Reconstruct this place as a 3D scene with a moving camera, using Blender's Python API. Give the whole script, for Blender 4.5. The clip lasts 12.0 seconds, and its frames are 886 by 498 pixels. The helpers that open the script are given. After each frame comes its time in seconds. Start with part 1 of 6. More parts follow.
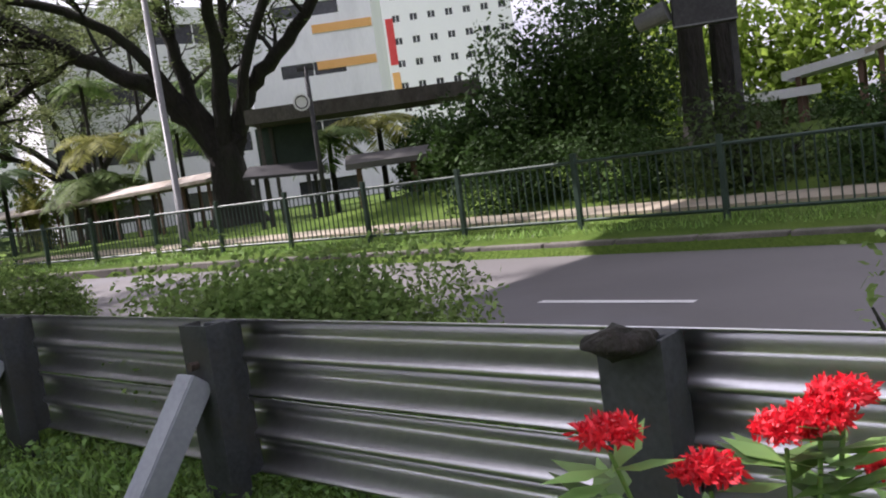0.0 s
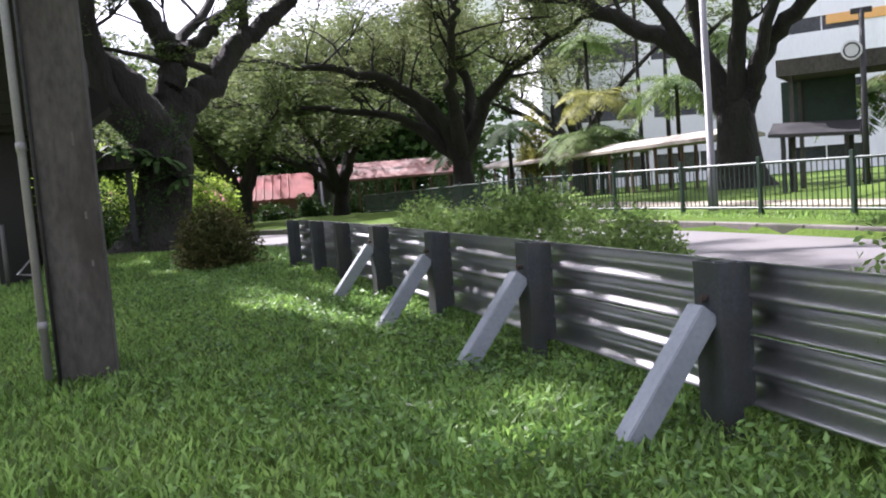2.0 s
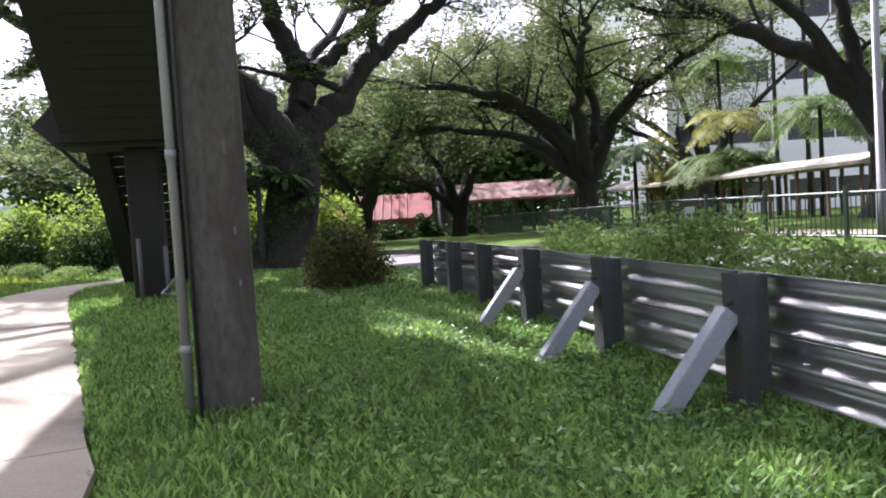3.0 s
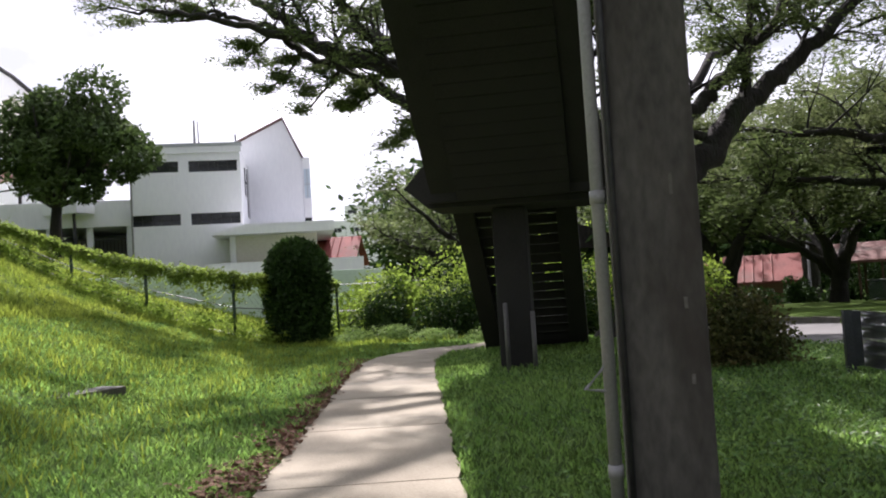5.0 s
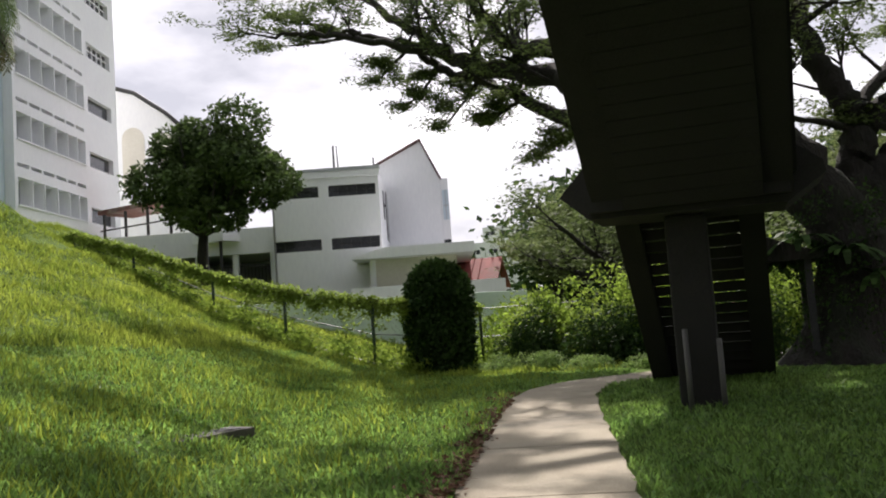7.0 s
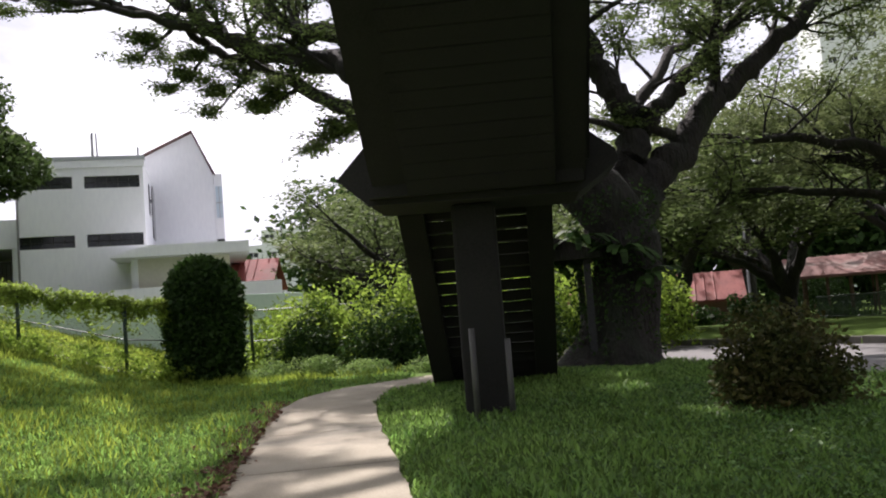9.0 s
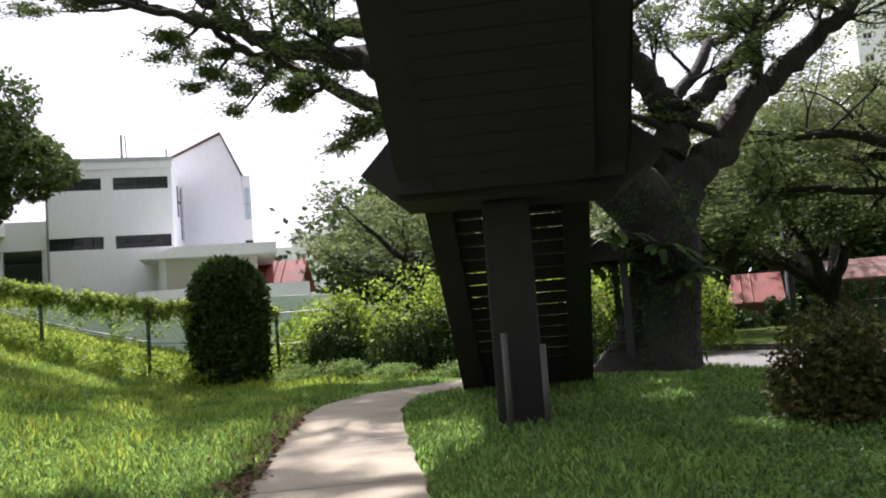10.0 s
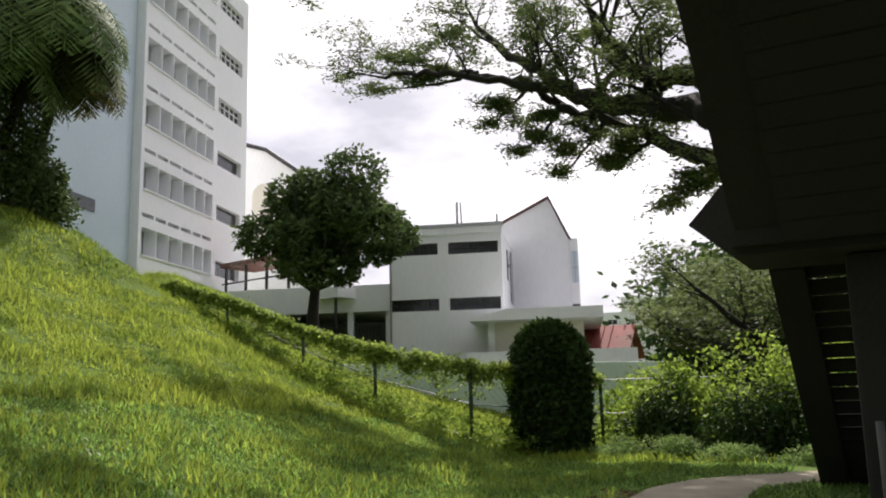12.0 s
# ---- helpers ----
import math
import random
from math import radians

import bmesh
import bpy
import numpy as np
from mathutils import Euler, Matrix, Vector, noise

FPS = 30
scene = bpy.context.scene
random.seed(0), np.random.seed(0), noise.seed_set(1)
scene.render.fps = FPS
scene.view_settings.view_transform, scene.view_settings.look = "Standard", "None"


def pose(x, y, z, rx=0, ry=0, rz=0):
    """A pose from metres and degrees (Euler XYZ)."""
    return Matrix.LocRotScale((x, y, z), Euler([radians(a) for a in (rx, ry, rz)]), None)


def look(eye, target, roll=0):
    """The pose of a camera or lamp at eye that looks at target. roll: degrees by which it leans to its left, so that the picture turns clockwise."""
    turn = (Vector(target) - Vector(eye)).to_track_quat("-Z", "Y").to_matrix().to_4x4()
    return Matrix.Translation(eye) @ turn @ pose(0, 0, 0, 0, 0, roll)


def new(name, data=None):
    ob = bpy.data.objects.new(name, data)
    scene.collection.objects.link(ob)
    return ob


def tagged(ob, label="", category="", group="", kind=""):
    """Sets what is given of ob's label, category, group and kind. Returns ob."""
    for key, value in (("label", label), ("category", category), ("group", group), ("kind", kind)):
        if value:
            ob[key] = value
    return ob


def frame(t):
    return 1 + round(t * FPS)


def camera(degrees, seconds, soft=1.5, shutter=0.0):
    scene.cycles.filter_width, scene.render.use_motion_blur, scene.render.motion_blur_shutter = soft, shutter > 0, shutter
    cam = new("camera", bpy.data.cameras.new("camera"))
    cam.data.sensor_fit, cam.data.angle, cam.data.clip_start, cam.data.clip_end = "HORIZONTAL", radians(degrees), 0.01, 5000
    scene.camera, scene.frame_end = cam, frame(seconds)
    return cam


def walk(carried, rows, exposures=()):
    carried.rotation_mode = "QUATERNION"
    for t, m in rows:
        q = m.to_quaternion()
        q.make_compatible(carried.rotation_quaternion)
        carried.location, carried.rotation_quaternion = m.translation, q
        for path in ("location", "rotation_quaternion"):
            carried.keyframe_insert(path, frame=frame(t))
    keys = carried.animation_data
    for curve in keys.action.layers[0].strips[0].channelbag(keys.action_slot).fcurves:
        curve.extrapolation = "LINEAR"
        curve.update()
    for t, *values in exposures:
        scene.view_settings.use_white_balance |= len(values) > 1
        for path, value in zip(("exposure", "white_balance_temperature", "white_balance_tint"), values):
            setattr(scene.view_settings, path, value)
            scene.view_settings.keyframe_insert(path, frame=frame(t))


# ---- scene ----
cam = camera(55.40, 12.0, soft=2.0)
PATH = [
    (0, pose(-0.043, 0.122, 1.325, 84.23, 7.96, 0.81)),
    (0.5, pose(-0.483, 0.307, 1.355, 83.74, 8.81, 9.49)),
    (1, pose(-0.946, 0.495, 1.346, 84.84, 6.98, 21.20)),
    (1.5, pose(-1.374, 0.693, 1.313, 84.64, 6.01, 28.45)),
    (2, pose(-1.770, 0.913, 1.284, 85.20, 4.59, 31.31)),
    (2.5, pose(-2.168, 1.107, 1.284, 86.55, 3.48, 35.24)),
    (4.5, pose(-3.780, 1.780, 1.271, 90.29, 5.13, 53.49)),
    (5, pose(-4.205, 1.918, 1.341, 92.87, 3.45, 61.57)),
    (5.5, pose(-4.623, 2.034, 1.380, 94.26, 3.54, 65.59)),
    (6, pose(-5.045, 2.180, 1.424, 94.72, 3.69, 70.29)),
    (6.5, pose(-5.487, 2.302, 1.426, 94.72, 3.99, 72.48)),
    (8.5, pose(-6.872, 2.997, 1.366, 95.23, 4.74, 58.89)),
    (9, pose(-7.159, 3.150, 1.340, 94.18, 4.42, 56.13)),
    (9.5, pose(-7.432, 3.298, 1.327, 93.29, 5.03, 54.82)),
    (10, pose(-7.695, 3.491, 1.355, 94.47, 4.28, 58.10)),
    (10.5, pose(-7.979, 3.692, 1.369, 95.30, 4.27, 62.68)),
    (11, pose(-8.226, 3.853, 1.358, 96.36, 3.39, 66.42)),
    (11.5, pose(-8.443, 3.974, 1.381, 98.22, 1.11, 73.08)),
    (12, pose(-8.660, 4.025, 1.397, 99.98, 1.39, 80.07)),
]
walk(cam, PATH, [(0.0, 0.88, 6050, 28), (0.5, 1.2, 6000, 28), (1.5, 1.45, 5900, 28), (2.0, 1.68, 5800, 28), (2.5, 1.7, 5750, 28), (4.5, 1.15, 5850, 26), (5.5, 0.64, 6300, 20), (6.5, 0.47, 6400, 18), (9.0, 0.72, 6200, 22), (10.0, 1.1, 6150, 23), (11.0, 0.95, 6350, 19), (12.0, 0.48, 6450, 18)])

# ---- sky and sun ----
SUN_YAW, SUN_EL = 70.0, 47.0
world = bpy.data.worlds.new("world")
scene.world = world
world.use_nodes = True
wn = world.node_tree
wn.nodes.clear()


def sky_nodes():
    nd = wn.nodes
    out = nd.new("ShaderNodeOutputWorld")
    bg = nd.new("ShaderNodeBackground")
    sky = nd.new("ShaderNodeTexSky")
    sky.sky_type = "NISHITA"
    sky.sun_disc = False
    sky.sun_elevation = radians(SUN_EL)
    sky.sun_rotation = radians(-SUN_YAW)
    sky.dust_density = 3.0
    tc = nd.new("ShaderNodeTexCoord")
    mp = nd.new("ShaderNodeMapping")
    mp.inputs["Scale"].default_value = (1.0, 1.0, 2.6)
    nz = nd.new("ShaderNodeTexNoise")
    nz.inputs["Scale"].default_value = 2.2
    nz.inputs["Detail"].default_value = 7.0
    nz.inputs["Roughness"].default_value = 0.55
    ramp = nd.new("ShaderNodeValToRGB")
    ramp.color_ramp.elements[0].position = 0.4
    ramp.color_ramp.elements[0].color = (6.2, 6.4, 6.8, 1)
    ramp.color_ramp.elements[1].position = 0.65
    ramp.color_ramp.elements[1].color = (16.0, 15.9, 15.6, 1)
    mix = nd.new("ShaderNodeMixRGB")
    mix.inputs[0].default_value = 0.86
    bg.inputs["Strength"].default_value = 0.078
    wn.links.new(tc.outputs["Generated"], mp.inputs["Vector"])
    wn.links.new(mp.outputs["Vector"], nz.inputs["Vector"])
    wn.links.new(nz.outputs["Fac"], ramp.inputs[0])
    # thin cloud glows round the sun and greys away from it
    dot = nd.new("ShaderNodeVectorMath")
    dot.operation = "DOT_PRODUCT"
    dot.inputs[1].default_value = (-math.sin(radians(SUN_YAW)) * math.cos(radians(SUN_EL)),
                                   math.cos(radians(SUN_YAW)) * math.cos(radians(SUN_EL)), math.sin(radians(SUN_EL)))
    glow = nd.new("ShaderNodeMapRange")
    glow.inputs["From Min"].default_value = -0.75
    glow.inputs["From Max"].default_value = 0.75
    glow.inputs["To Min"].default_value = 0.2
    glow.inputs["To Max"].default_value = 1.02
    gain = nd.new("ShaderNodeVectorMath")
    gain.operation = "SCALE"
    wn.links.new(tc.outputs["Generated"], dot.inputs[0])
    wn.links.new(dot.outputs["Value"], glow.inputs["Value"])
    wn.links.new(sky.outputs[0], mix.inputs[1])
    wn.links.new(ramp.outputs[0], mix.inputs[2])
    wn.links.new(mix.outputs[0], gain.inputs[0])
    wn.links.new(glow.outputs[0], gain.inputs["Scale"])
    wn.links.new(gain.outputs[0], bg.inputs["Color"])
    wn.links.new(bg.outputs[0], out.inputs[0])


sky_nodes()
sun = new("sun", bpy.data.lights.new("sun", "SUN"))
sun.data.energy = 5.0
sun.data.angle = radians(0.8)
sun.data.color = (1.0, 0.94, 0.84)
sun.matrix_world = look((0, 0, 60), (60 * math.sin(radians(SUN_YAW)) / math.tan(radians(SUN_EL)),
                                     -60 * math.cos(radians(SUN_YAW)) / math.tan(radians(SUN_EL)), 0))


# ---- materials ----
def material(name, c1, c2, rough=0.7, metal=0.0, scale=3.0, fine=40.0, bump=0.2, dist=0.01, c3=None, c3_at=0.62,
             isl=0.0, trans=0.0, spec=0.5, stretch=(1, 1, 1), rough2=None, obj_random=0.0):
    """Two colours mixed by coarse and fine noise, a stain colour, bump, and a little variation per piece."""
    m = bpy.data.materials.new(name)
    m.use_nodes = True
    nt = m.node_tree
    nd, ln = nt.nodes, nt.links
    b = nd["Principled BSDF"]
    b.inputs["Roughness"].default_value = rough
    b.inputs["Metallic"].default_value = metal
    b.inputs["Specular IOR Level"].default_value = spec
    geo = nd.new("ShaderNodeNewGeometry")
    mp = nd.new("ShaderNodeMapping")
    mp.inputs["Scale"].default_value = stretch
    ln.new(geo.outputs["Position"], mp.inputs["Vector"])
    n1 = nd.new("ShaderNodeTexNoise")
    n1.inputs["Scale"].default_value = scale
    n1.inputs["Detail"].default_value = 5.0
    n2 = nd.new("ShaderNodeTexNoise")
    n2.inputs["Scale"].default_value = fine
    n2.inputs["Detail"].default_value = 4.0
    ln.new(mp.outputs["Vector"], n1.inputs["Vector"])
    ln.new(mp.outputs["Vector"], n2.inputs["Vector"])
    add = nd.new("ShaderNodeMath")
    add.operation = "ADD"
    ln.new(n1.outputs["Fac"], add.inputs[0])
    ln.new(n2.outputs["Fac"], add.inputs[1])
    rmp = nd.new("ShaderNodeMapRange")
    rmp.inputs["From Min"].default_value = 0.7
    rmp.inputs["From Max"].default_value = 1.3
    ln.new(add.outputs[0], rmp.inputs["Value"])
    mix = nd.new("ShaderNodeMixRGB")
    mix.inputs[1].default_value = (*c1, 1)
    mix.inputs[2].default_value = (*c2, 1)
    ln.new(rmp.outputs[0], mix.inputs[0])
    col = mix.outputs[0]
    if c3:
        n3 = nd.new("ShaderNodeTexNoise")
        n3.inputs["Scale"].default_value = scale * 0.45
        n3.inputs["Detail"].default_value = 6.0
        n3.inputs["Roughness"].default_value = 0.65
        ln.new(mp.outputs["Vector"], n3.inputs["Vector"])
        r3 = nd.new("ShaderNodeMapRange")
        r3.inputs["From Min"].default_value = c3_at - 0.08
        r3.inputs["From Max"].default_value = c3_at + 0.08
        ln.new(n3.outputs["Fac"], r3.inputs["Value"])
        mx = nd.new("ShaderNodeMixRGB")
        mx.inputs[2].default_value = (*c3, 1)
        ln.new(col, mx.inputs[1])
        ln.new(r3.outputs[0], mx.inputs[0])
        col = mx.outputs[0]
    if isl or obj_random:
        hs = nd.new("ShaderNodeHueSaturation")
        src = geo.outputs["Random Per Island"]
        if obj_random:
            src = nd.new("ShaderNodeObjectInfo").outputs["Random"]
        k = isl or obj_random
        r4 = nd.new("ShaderNodeMapRange")
        r4.inputs["To Min"].default_value = 1 - k
        r4.inputs["To Max"].default_value = 1 + k
        ln.new(src, r4.inputs["Value"])
        ln.new(r4.outputs[0], hs.inputs["Value"])
        ln.new(col, hs.inputs["Color"])
        col = hs.outputs[0]
    ln.new(col, b.inputs["Base Color"])
    if rough2 is not None:
        r5 = nd.new("ShaderNodeMapRange")
        r5.inputs["From Min"].default_value = 0.35
        r5.inputs["From Max"].default_value = 0.65
        r5.inputs["To Min"].default_value = rough
        r5.inputs["To Max"].default_value = rough2
        ln.new(n1.outputs["Fac"], r5.inputs["Value"])
        ln.new(r5.outputs[0], b.inputs["Roughness"])
    if bump:
        bp = nd.new("ShaderNodeBump")
        bp.inputs["Strength"].default_value = bump
        bp.inputs["Distance"].default_value = dist
        ln.new(n2.outputs["Fac"], bp.inputs["Height"])
        ln.new(bp.outputs[0], b.inputs["Normal"])
    if trans:
        tr = nd.new("ShaderNodeBsdfTranslucent")
        ln.new(col, tr.inputs["Color"])
        ms = nd.new("ShaderNodeMixShader")
        ms.inputs[0].default_value = trans
        ln.new(b.outputs[0], ms.inputs[1])
        ln.new(tr.outputs[0], ms.inputs[2])
        ln.new(ms.outputs[0], nd["Material Output"].inputs[0])
    return m


M_GROUND = material("ground_turf", (0.05, 0.095, 0.016), (0.105, 0.16, 0.03), 0.95, 0, 0.6, 25, 0.7, 0.05, c3=(0.1, 0.13, 0.032), c3_at=0.66, spec=0.08)
# yellower copy of the lawn grass for the hill: sunlight put into its colour
M_GRASS_SUNLIT = material("sunlit_hill_grass_blade", (0.15, 0.225, 0.028), (0.37, 0.435, 0.07), 0.7, 0, 0.9, 5, 0, isl=0.4, trans=0.5, spec=0.1, c3=(0.085, 0.16, 0.026), c3_at=0.6)
M_GRASS = material("grass_blade", (0.12, 0.235, 0.05), (0.245, 0.38, 0.088), 0.5, 0, 0.5, 6, 0, isl=0.6, trans=0.5, spec=0.4)
M_ROAD = material("asphalt", (0.108, 0.104, 0.1), (0.162, 0.156, 0.15), 0.85, 0, 0.5, 90, 0.35, 0.006, c3=(0.145, 0.145, 0.15), c3_at=0.6)
M_LINE = material("road_paint", (0.6, 0.6, 0.58), (0.75, 0.75, 0.73), 0.7, 0, 2, 50, 0.1, c3=(0.3, 0.3, 0.3), c3_at=0.66)
M_KERB = material("kerb_concrete", (0.1, 0.092, 0.078), (0.19, 0.178, 0.155), 0.9, 0, 2, 40, 0.4, 0.01, c3=(0.07, 0.075, 0.05), c3_at=0.55, obj_random=0.12)
M_SLAB = material("path_concrete", (0.25, 0.215, 0.155), (0.37, 0.33, 0.245), 0.9, 0, 1.2, 60, 0.35, 0.005, c3=(0.17, 0.155, 0.115), c3_at=0.58, obj_random=0.06)
M_SOIL = material("leaf_litter", (0.09, 0.045, 0.025), (0.2, 0.11, 0.06), 0.95, 0, 4, 40, 0.9, 0.03)
M_GALV = material("galvanised_steel", (0.52, 0.525, 0.53), (0.62, 0.625, 0.63), 0.32, 1.0, 2, 30, 0.0, 0.001, c3=(0.4, 0.4, 0.4), c3_at=0.7, stretch=(1, 1, 1), rough2=0.34)
M_POST = material("weathered_steel_post", (0.028, 0.033, 0.036), (0.062, 0.07, 0.074), 0.65, 0.2, 5, 50, 0.2, 0.004, c3=(0.05, 0.05, 0.042), c3_at=0.55)
M_BRACE = material("brace_steel", (0.25, 0.275, 0.3), (0.33, 0.355, 0.385), 0.5, 0.1, 3, 40, 0.1, 0.002, c3=(0.2, 0.22, 0.24), c3_at=0.66)
M_RUST = material("rusty_bolt", (0.05, 0.038, 0.03), (0.11, 0.085, 0.07), 0.7, 0.4, 20, 80, 0.3)
# base kept below real concrete, so backlit shade sits in the colour under the stains
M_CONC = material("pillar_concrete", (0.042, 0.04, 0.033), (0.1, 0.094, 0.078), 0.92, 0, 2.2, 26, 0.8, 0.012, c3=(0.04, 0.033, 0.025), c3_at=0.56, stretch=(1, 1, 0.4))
# far darker than concrete: the shade under the bridge is put into this colour
M_STAIR = material("shaded_bridge_concrete", (0.012, 0.0115, 0.0105), (0.026, 0.0245, 0.022), 0.92, 0, 1.2, 40, 0.3, 0.006, c3=(0.02, 0.02, 0.018), c3_at=0.55)
M_PIPE = material("pvc_pipe", (0.2, 0.2, 0.19), (0.28, 0.28, 0.27), 0.5, 0, 3, 60, 0.05, c3=(0.25, 0.24, 0.22), c3_at=0.62)
M_CONDUIT = material("grey_conduit", (0.07, 0.068, 0.064), (0.11, 0.107, 0.1), 0.6, 0, 3, 60, 0.05)
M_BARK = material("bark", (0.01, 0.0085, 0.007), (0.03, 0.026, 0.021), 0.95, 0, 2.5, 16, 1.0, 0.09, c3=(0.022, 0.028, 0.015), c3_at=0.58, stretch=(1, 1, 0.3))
M_LEAF_RAIN = material("rain_tree_leaf", (0.075, 0.11, 0.036), (0.145, 0.19, 0.066), 0.68, 0, 0.25, 3, 0, isl=0.4, trans=0.45, spec=0.18)
M_LEAF_UMBRELLA = material("umbrella_tree_leaf", (0.12, 0.155, 0.06), (0.21, 0.25, 0.105), 0.68, 0, 0.25, 3, 0, isl=0.4, trans=0.4, spec=0.18)
M_LEAF_PALE = material("pale_tree_leaf", (0.13, 0.175, 0.06), (0.22, 0.275, 0.105), 0.68, 0, 0.25, 3, 0, isl=0.4, trans=0.5, spec=0.18)
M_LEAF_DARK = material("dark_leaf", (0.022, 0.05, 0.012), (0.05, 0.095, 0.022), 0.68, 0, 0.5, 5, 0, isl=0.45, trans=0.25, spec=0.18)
M_LEAF_ROUND = material("broad_tree_leaf", (0.05, 0.085, 0.026), (0.1, 0.15, 0.045), 0.6, 0, 0.6, 5, 0, isl=0.45, trans=0.3, spec=0.25)
M_LEAF_CREEPER = material("creeper_leaf", (0.16, 0.24, 0.045), (0.31, 0.4, 0.08), 0.62, 0, 0.8, 6, 0, isl=0.45, trans=0.55, spec=0.2)
M_LEAF_HEDGE = material("hedge_leaf", (0.13, 0.215, 0.03), (0.28, 0.38, 0.06), 0.68, 0, 0.8, 6, 0, isl=0.45, trans=0.58, spec=0.18)
M_LEAF_SHRUB = material("shrub_leaf", (0.12, 0.21, 0.055), (0.24, 0.34, 0.1), 0.68, 0, 1.0, 8, 0, isl=0.4, trans=0.4, spec=0.18)
M_LEAF_PALM = material("palm_leaf", (0.06, 0.12, 0.03), (0.15, 0.21, 0.055), 0.68, 0, 0.4, 4, 0, isl=0.35, trans=0.3, spec=0.18)
M_LEAF_BRONZE = material("bronze_leaf", (0.05, 0.075, 0.02), (0.12, 0.1, 0.035), 0.68, 0, 1.5, 8, 0, isl=0.5, trans=0.3, spec=0.18)
M_ROOFEDGE = material("red_brown_roof_edge", (0.09, 0.05, 0.045), (0.14, 0.08, 0.07), 0.7, 0, 1.0, 12, 0.1)
M_LEAF_YELLOW = material("yellow_leaf", (0.17, 0.19, 0.045), (0.3, 0.3, 0.08), 0.68, 0, 0.8, 6, 0, isl=0.4, trans=0.35, spec=0.18)
M_FLOWER = material("red_petal", (0.62, 0.012, 0.02), (0.8, 0.03, 0.05), 0.5, 0, 4, 30, 0, isl=0.3, trans=0.3)
M_WHITE = material("white_render", (0.8, 0.81, 0.84), (0.87, 0.88, 0.9), 0.85, 0, 0.25, 8, 0.1, 0.004, c3=(0.6, 0.61, 0.62), c3_at=0.68, stretch=(1, 1, 0.3))
M_BLUE = material("pale_blue_render", (0.52, 0.62, 0.70), (0.6, 0.69, 0.76), 0.85, 0, 0.25, 8, 0.1, 0.004)
M_BEIGE = material("cream_render", (0.6, 0.57, 0.5), (0.7, 0.67, 0.6), 0.85, 0, 0.4, 10, 0.1, 0.004)
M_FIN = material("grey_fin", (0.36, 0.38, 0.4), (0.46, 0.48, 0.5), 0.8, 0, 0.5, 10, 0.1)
M_REDTILE = material("red_roof", (0.2, 0.05, 0.042), (0.33, 0.085, 0.07), 0.8, 0, 1.2, 12, 0.3, 0.02, c3=(0.2, 0.09, 0.07), c3_at=0.6)
M_ORANGE = material("orange_paint", (0.75, 0.4, 0.12), (0.82, 0.47, 0.18), 0.8, 0, 1, 10, 0)
M_REDPAINT = material("red_paint", (0.6, 0.05, 0.05), (0.7, 0.08, 0.08), 0.8, 0, 1, 10, 0)
M_RUSTROOF = material("rusted_sheet_roof", (0.13, 0.055, 0.045), (0.25, 0.115, 0.095), 0.75, 0, 1.0, 12, 0.3, 0.02, c3=(0.3, 0.26, 0.23), c3_at=0.58)
M_GLASS = material("dark_glass", (0.02, 0.022, 0.026), (0.05, 0.055, 0.06), 0.12, 0, 0.6, 4, 0, spec=0.6)
M_FENCE = material("green_fence_paint", (0.012, 0.03, 0.02), (0.03, 0.06, 0.04), 0.5, 0.1, 4, 40, 0.1)
M_SHED = material("zinc_roof", (0.33, 0.29, 0.24), (0.5, 0.46, 0.4), 0.7, 0.1, 0.8, 10, 0.3, 0.02, c3=(0.2, 0.16, 0.12), c3_at=0.57)
M_DARK = material("dark_steel", (0.025, 0.025, 0.027), (0.055, 0.055, 0.055), 0.6, 0.3, 2, 20, 0.1)
M_PINK = material("faded_pink_wall", (0.26, 0.13, 0.11), (0.36, 0.2, 0.17), 0.85, 0, 0.6, 8, 0.1)
M_BROWN = material("brown_timber", (0.09, 0.05, 0.035), (0.17, 0.1, 0.07), 0.8, 0, 2, 30, 0.3)
M_LAMP = material("lamp_post_grey", (0.13, 0.135, 0.135), (0.19, 0.195, 0.195), 0.5, 0.4, 2, 30, 0.05)
M_GREENWALL = material("pale_green_wall", (0.52, 0.66, 0.56), (0.62, 0.74, 0.64), 0.7, 0, 0.6, 8, 0.1)
M_SIGN = material("sign_white", (0.65, 0.66, 0.66), (0.75, 0.75, 0.75), 0.5, 0, 3, 20, 0)
M_WEED = material("weed_leaf", (0.085, 0.18, 0.048), (0.2, 0.33, 0.09), 0.5, 0, 1.0, 8, 0, isl=0.6, trans=0.35, spec=0.4)


# ---- plan: s runs along the road, n across it ----
DX, DY, NX, NY = -0.778, 0.628, 0.628, 0.778
ROAD_YAW = math.degrees(math.atan2(DY, DX))
rng = np.random.default_rng(7)


def W(s, n, z=0.0):
    return Vector((s * DX + n * NX, s * DY + n * NY, z))


def to_sn(x, y):
    return x * DX + y * DY, x * NX + y * NY


def centre_n(s):
    """The road's centre line: straight, then bending away."""
    return 6.35 - 0.0153 * max(0.0, s - 12.0) ** 2


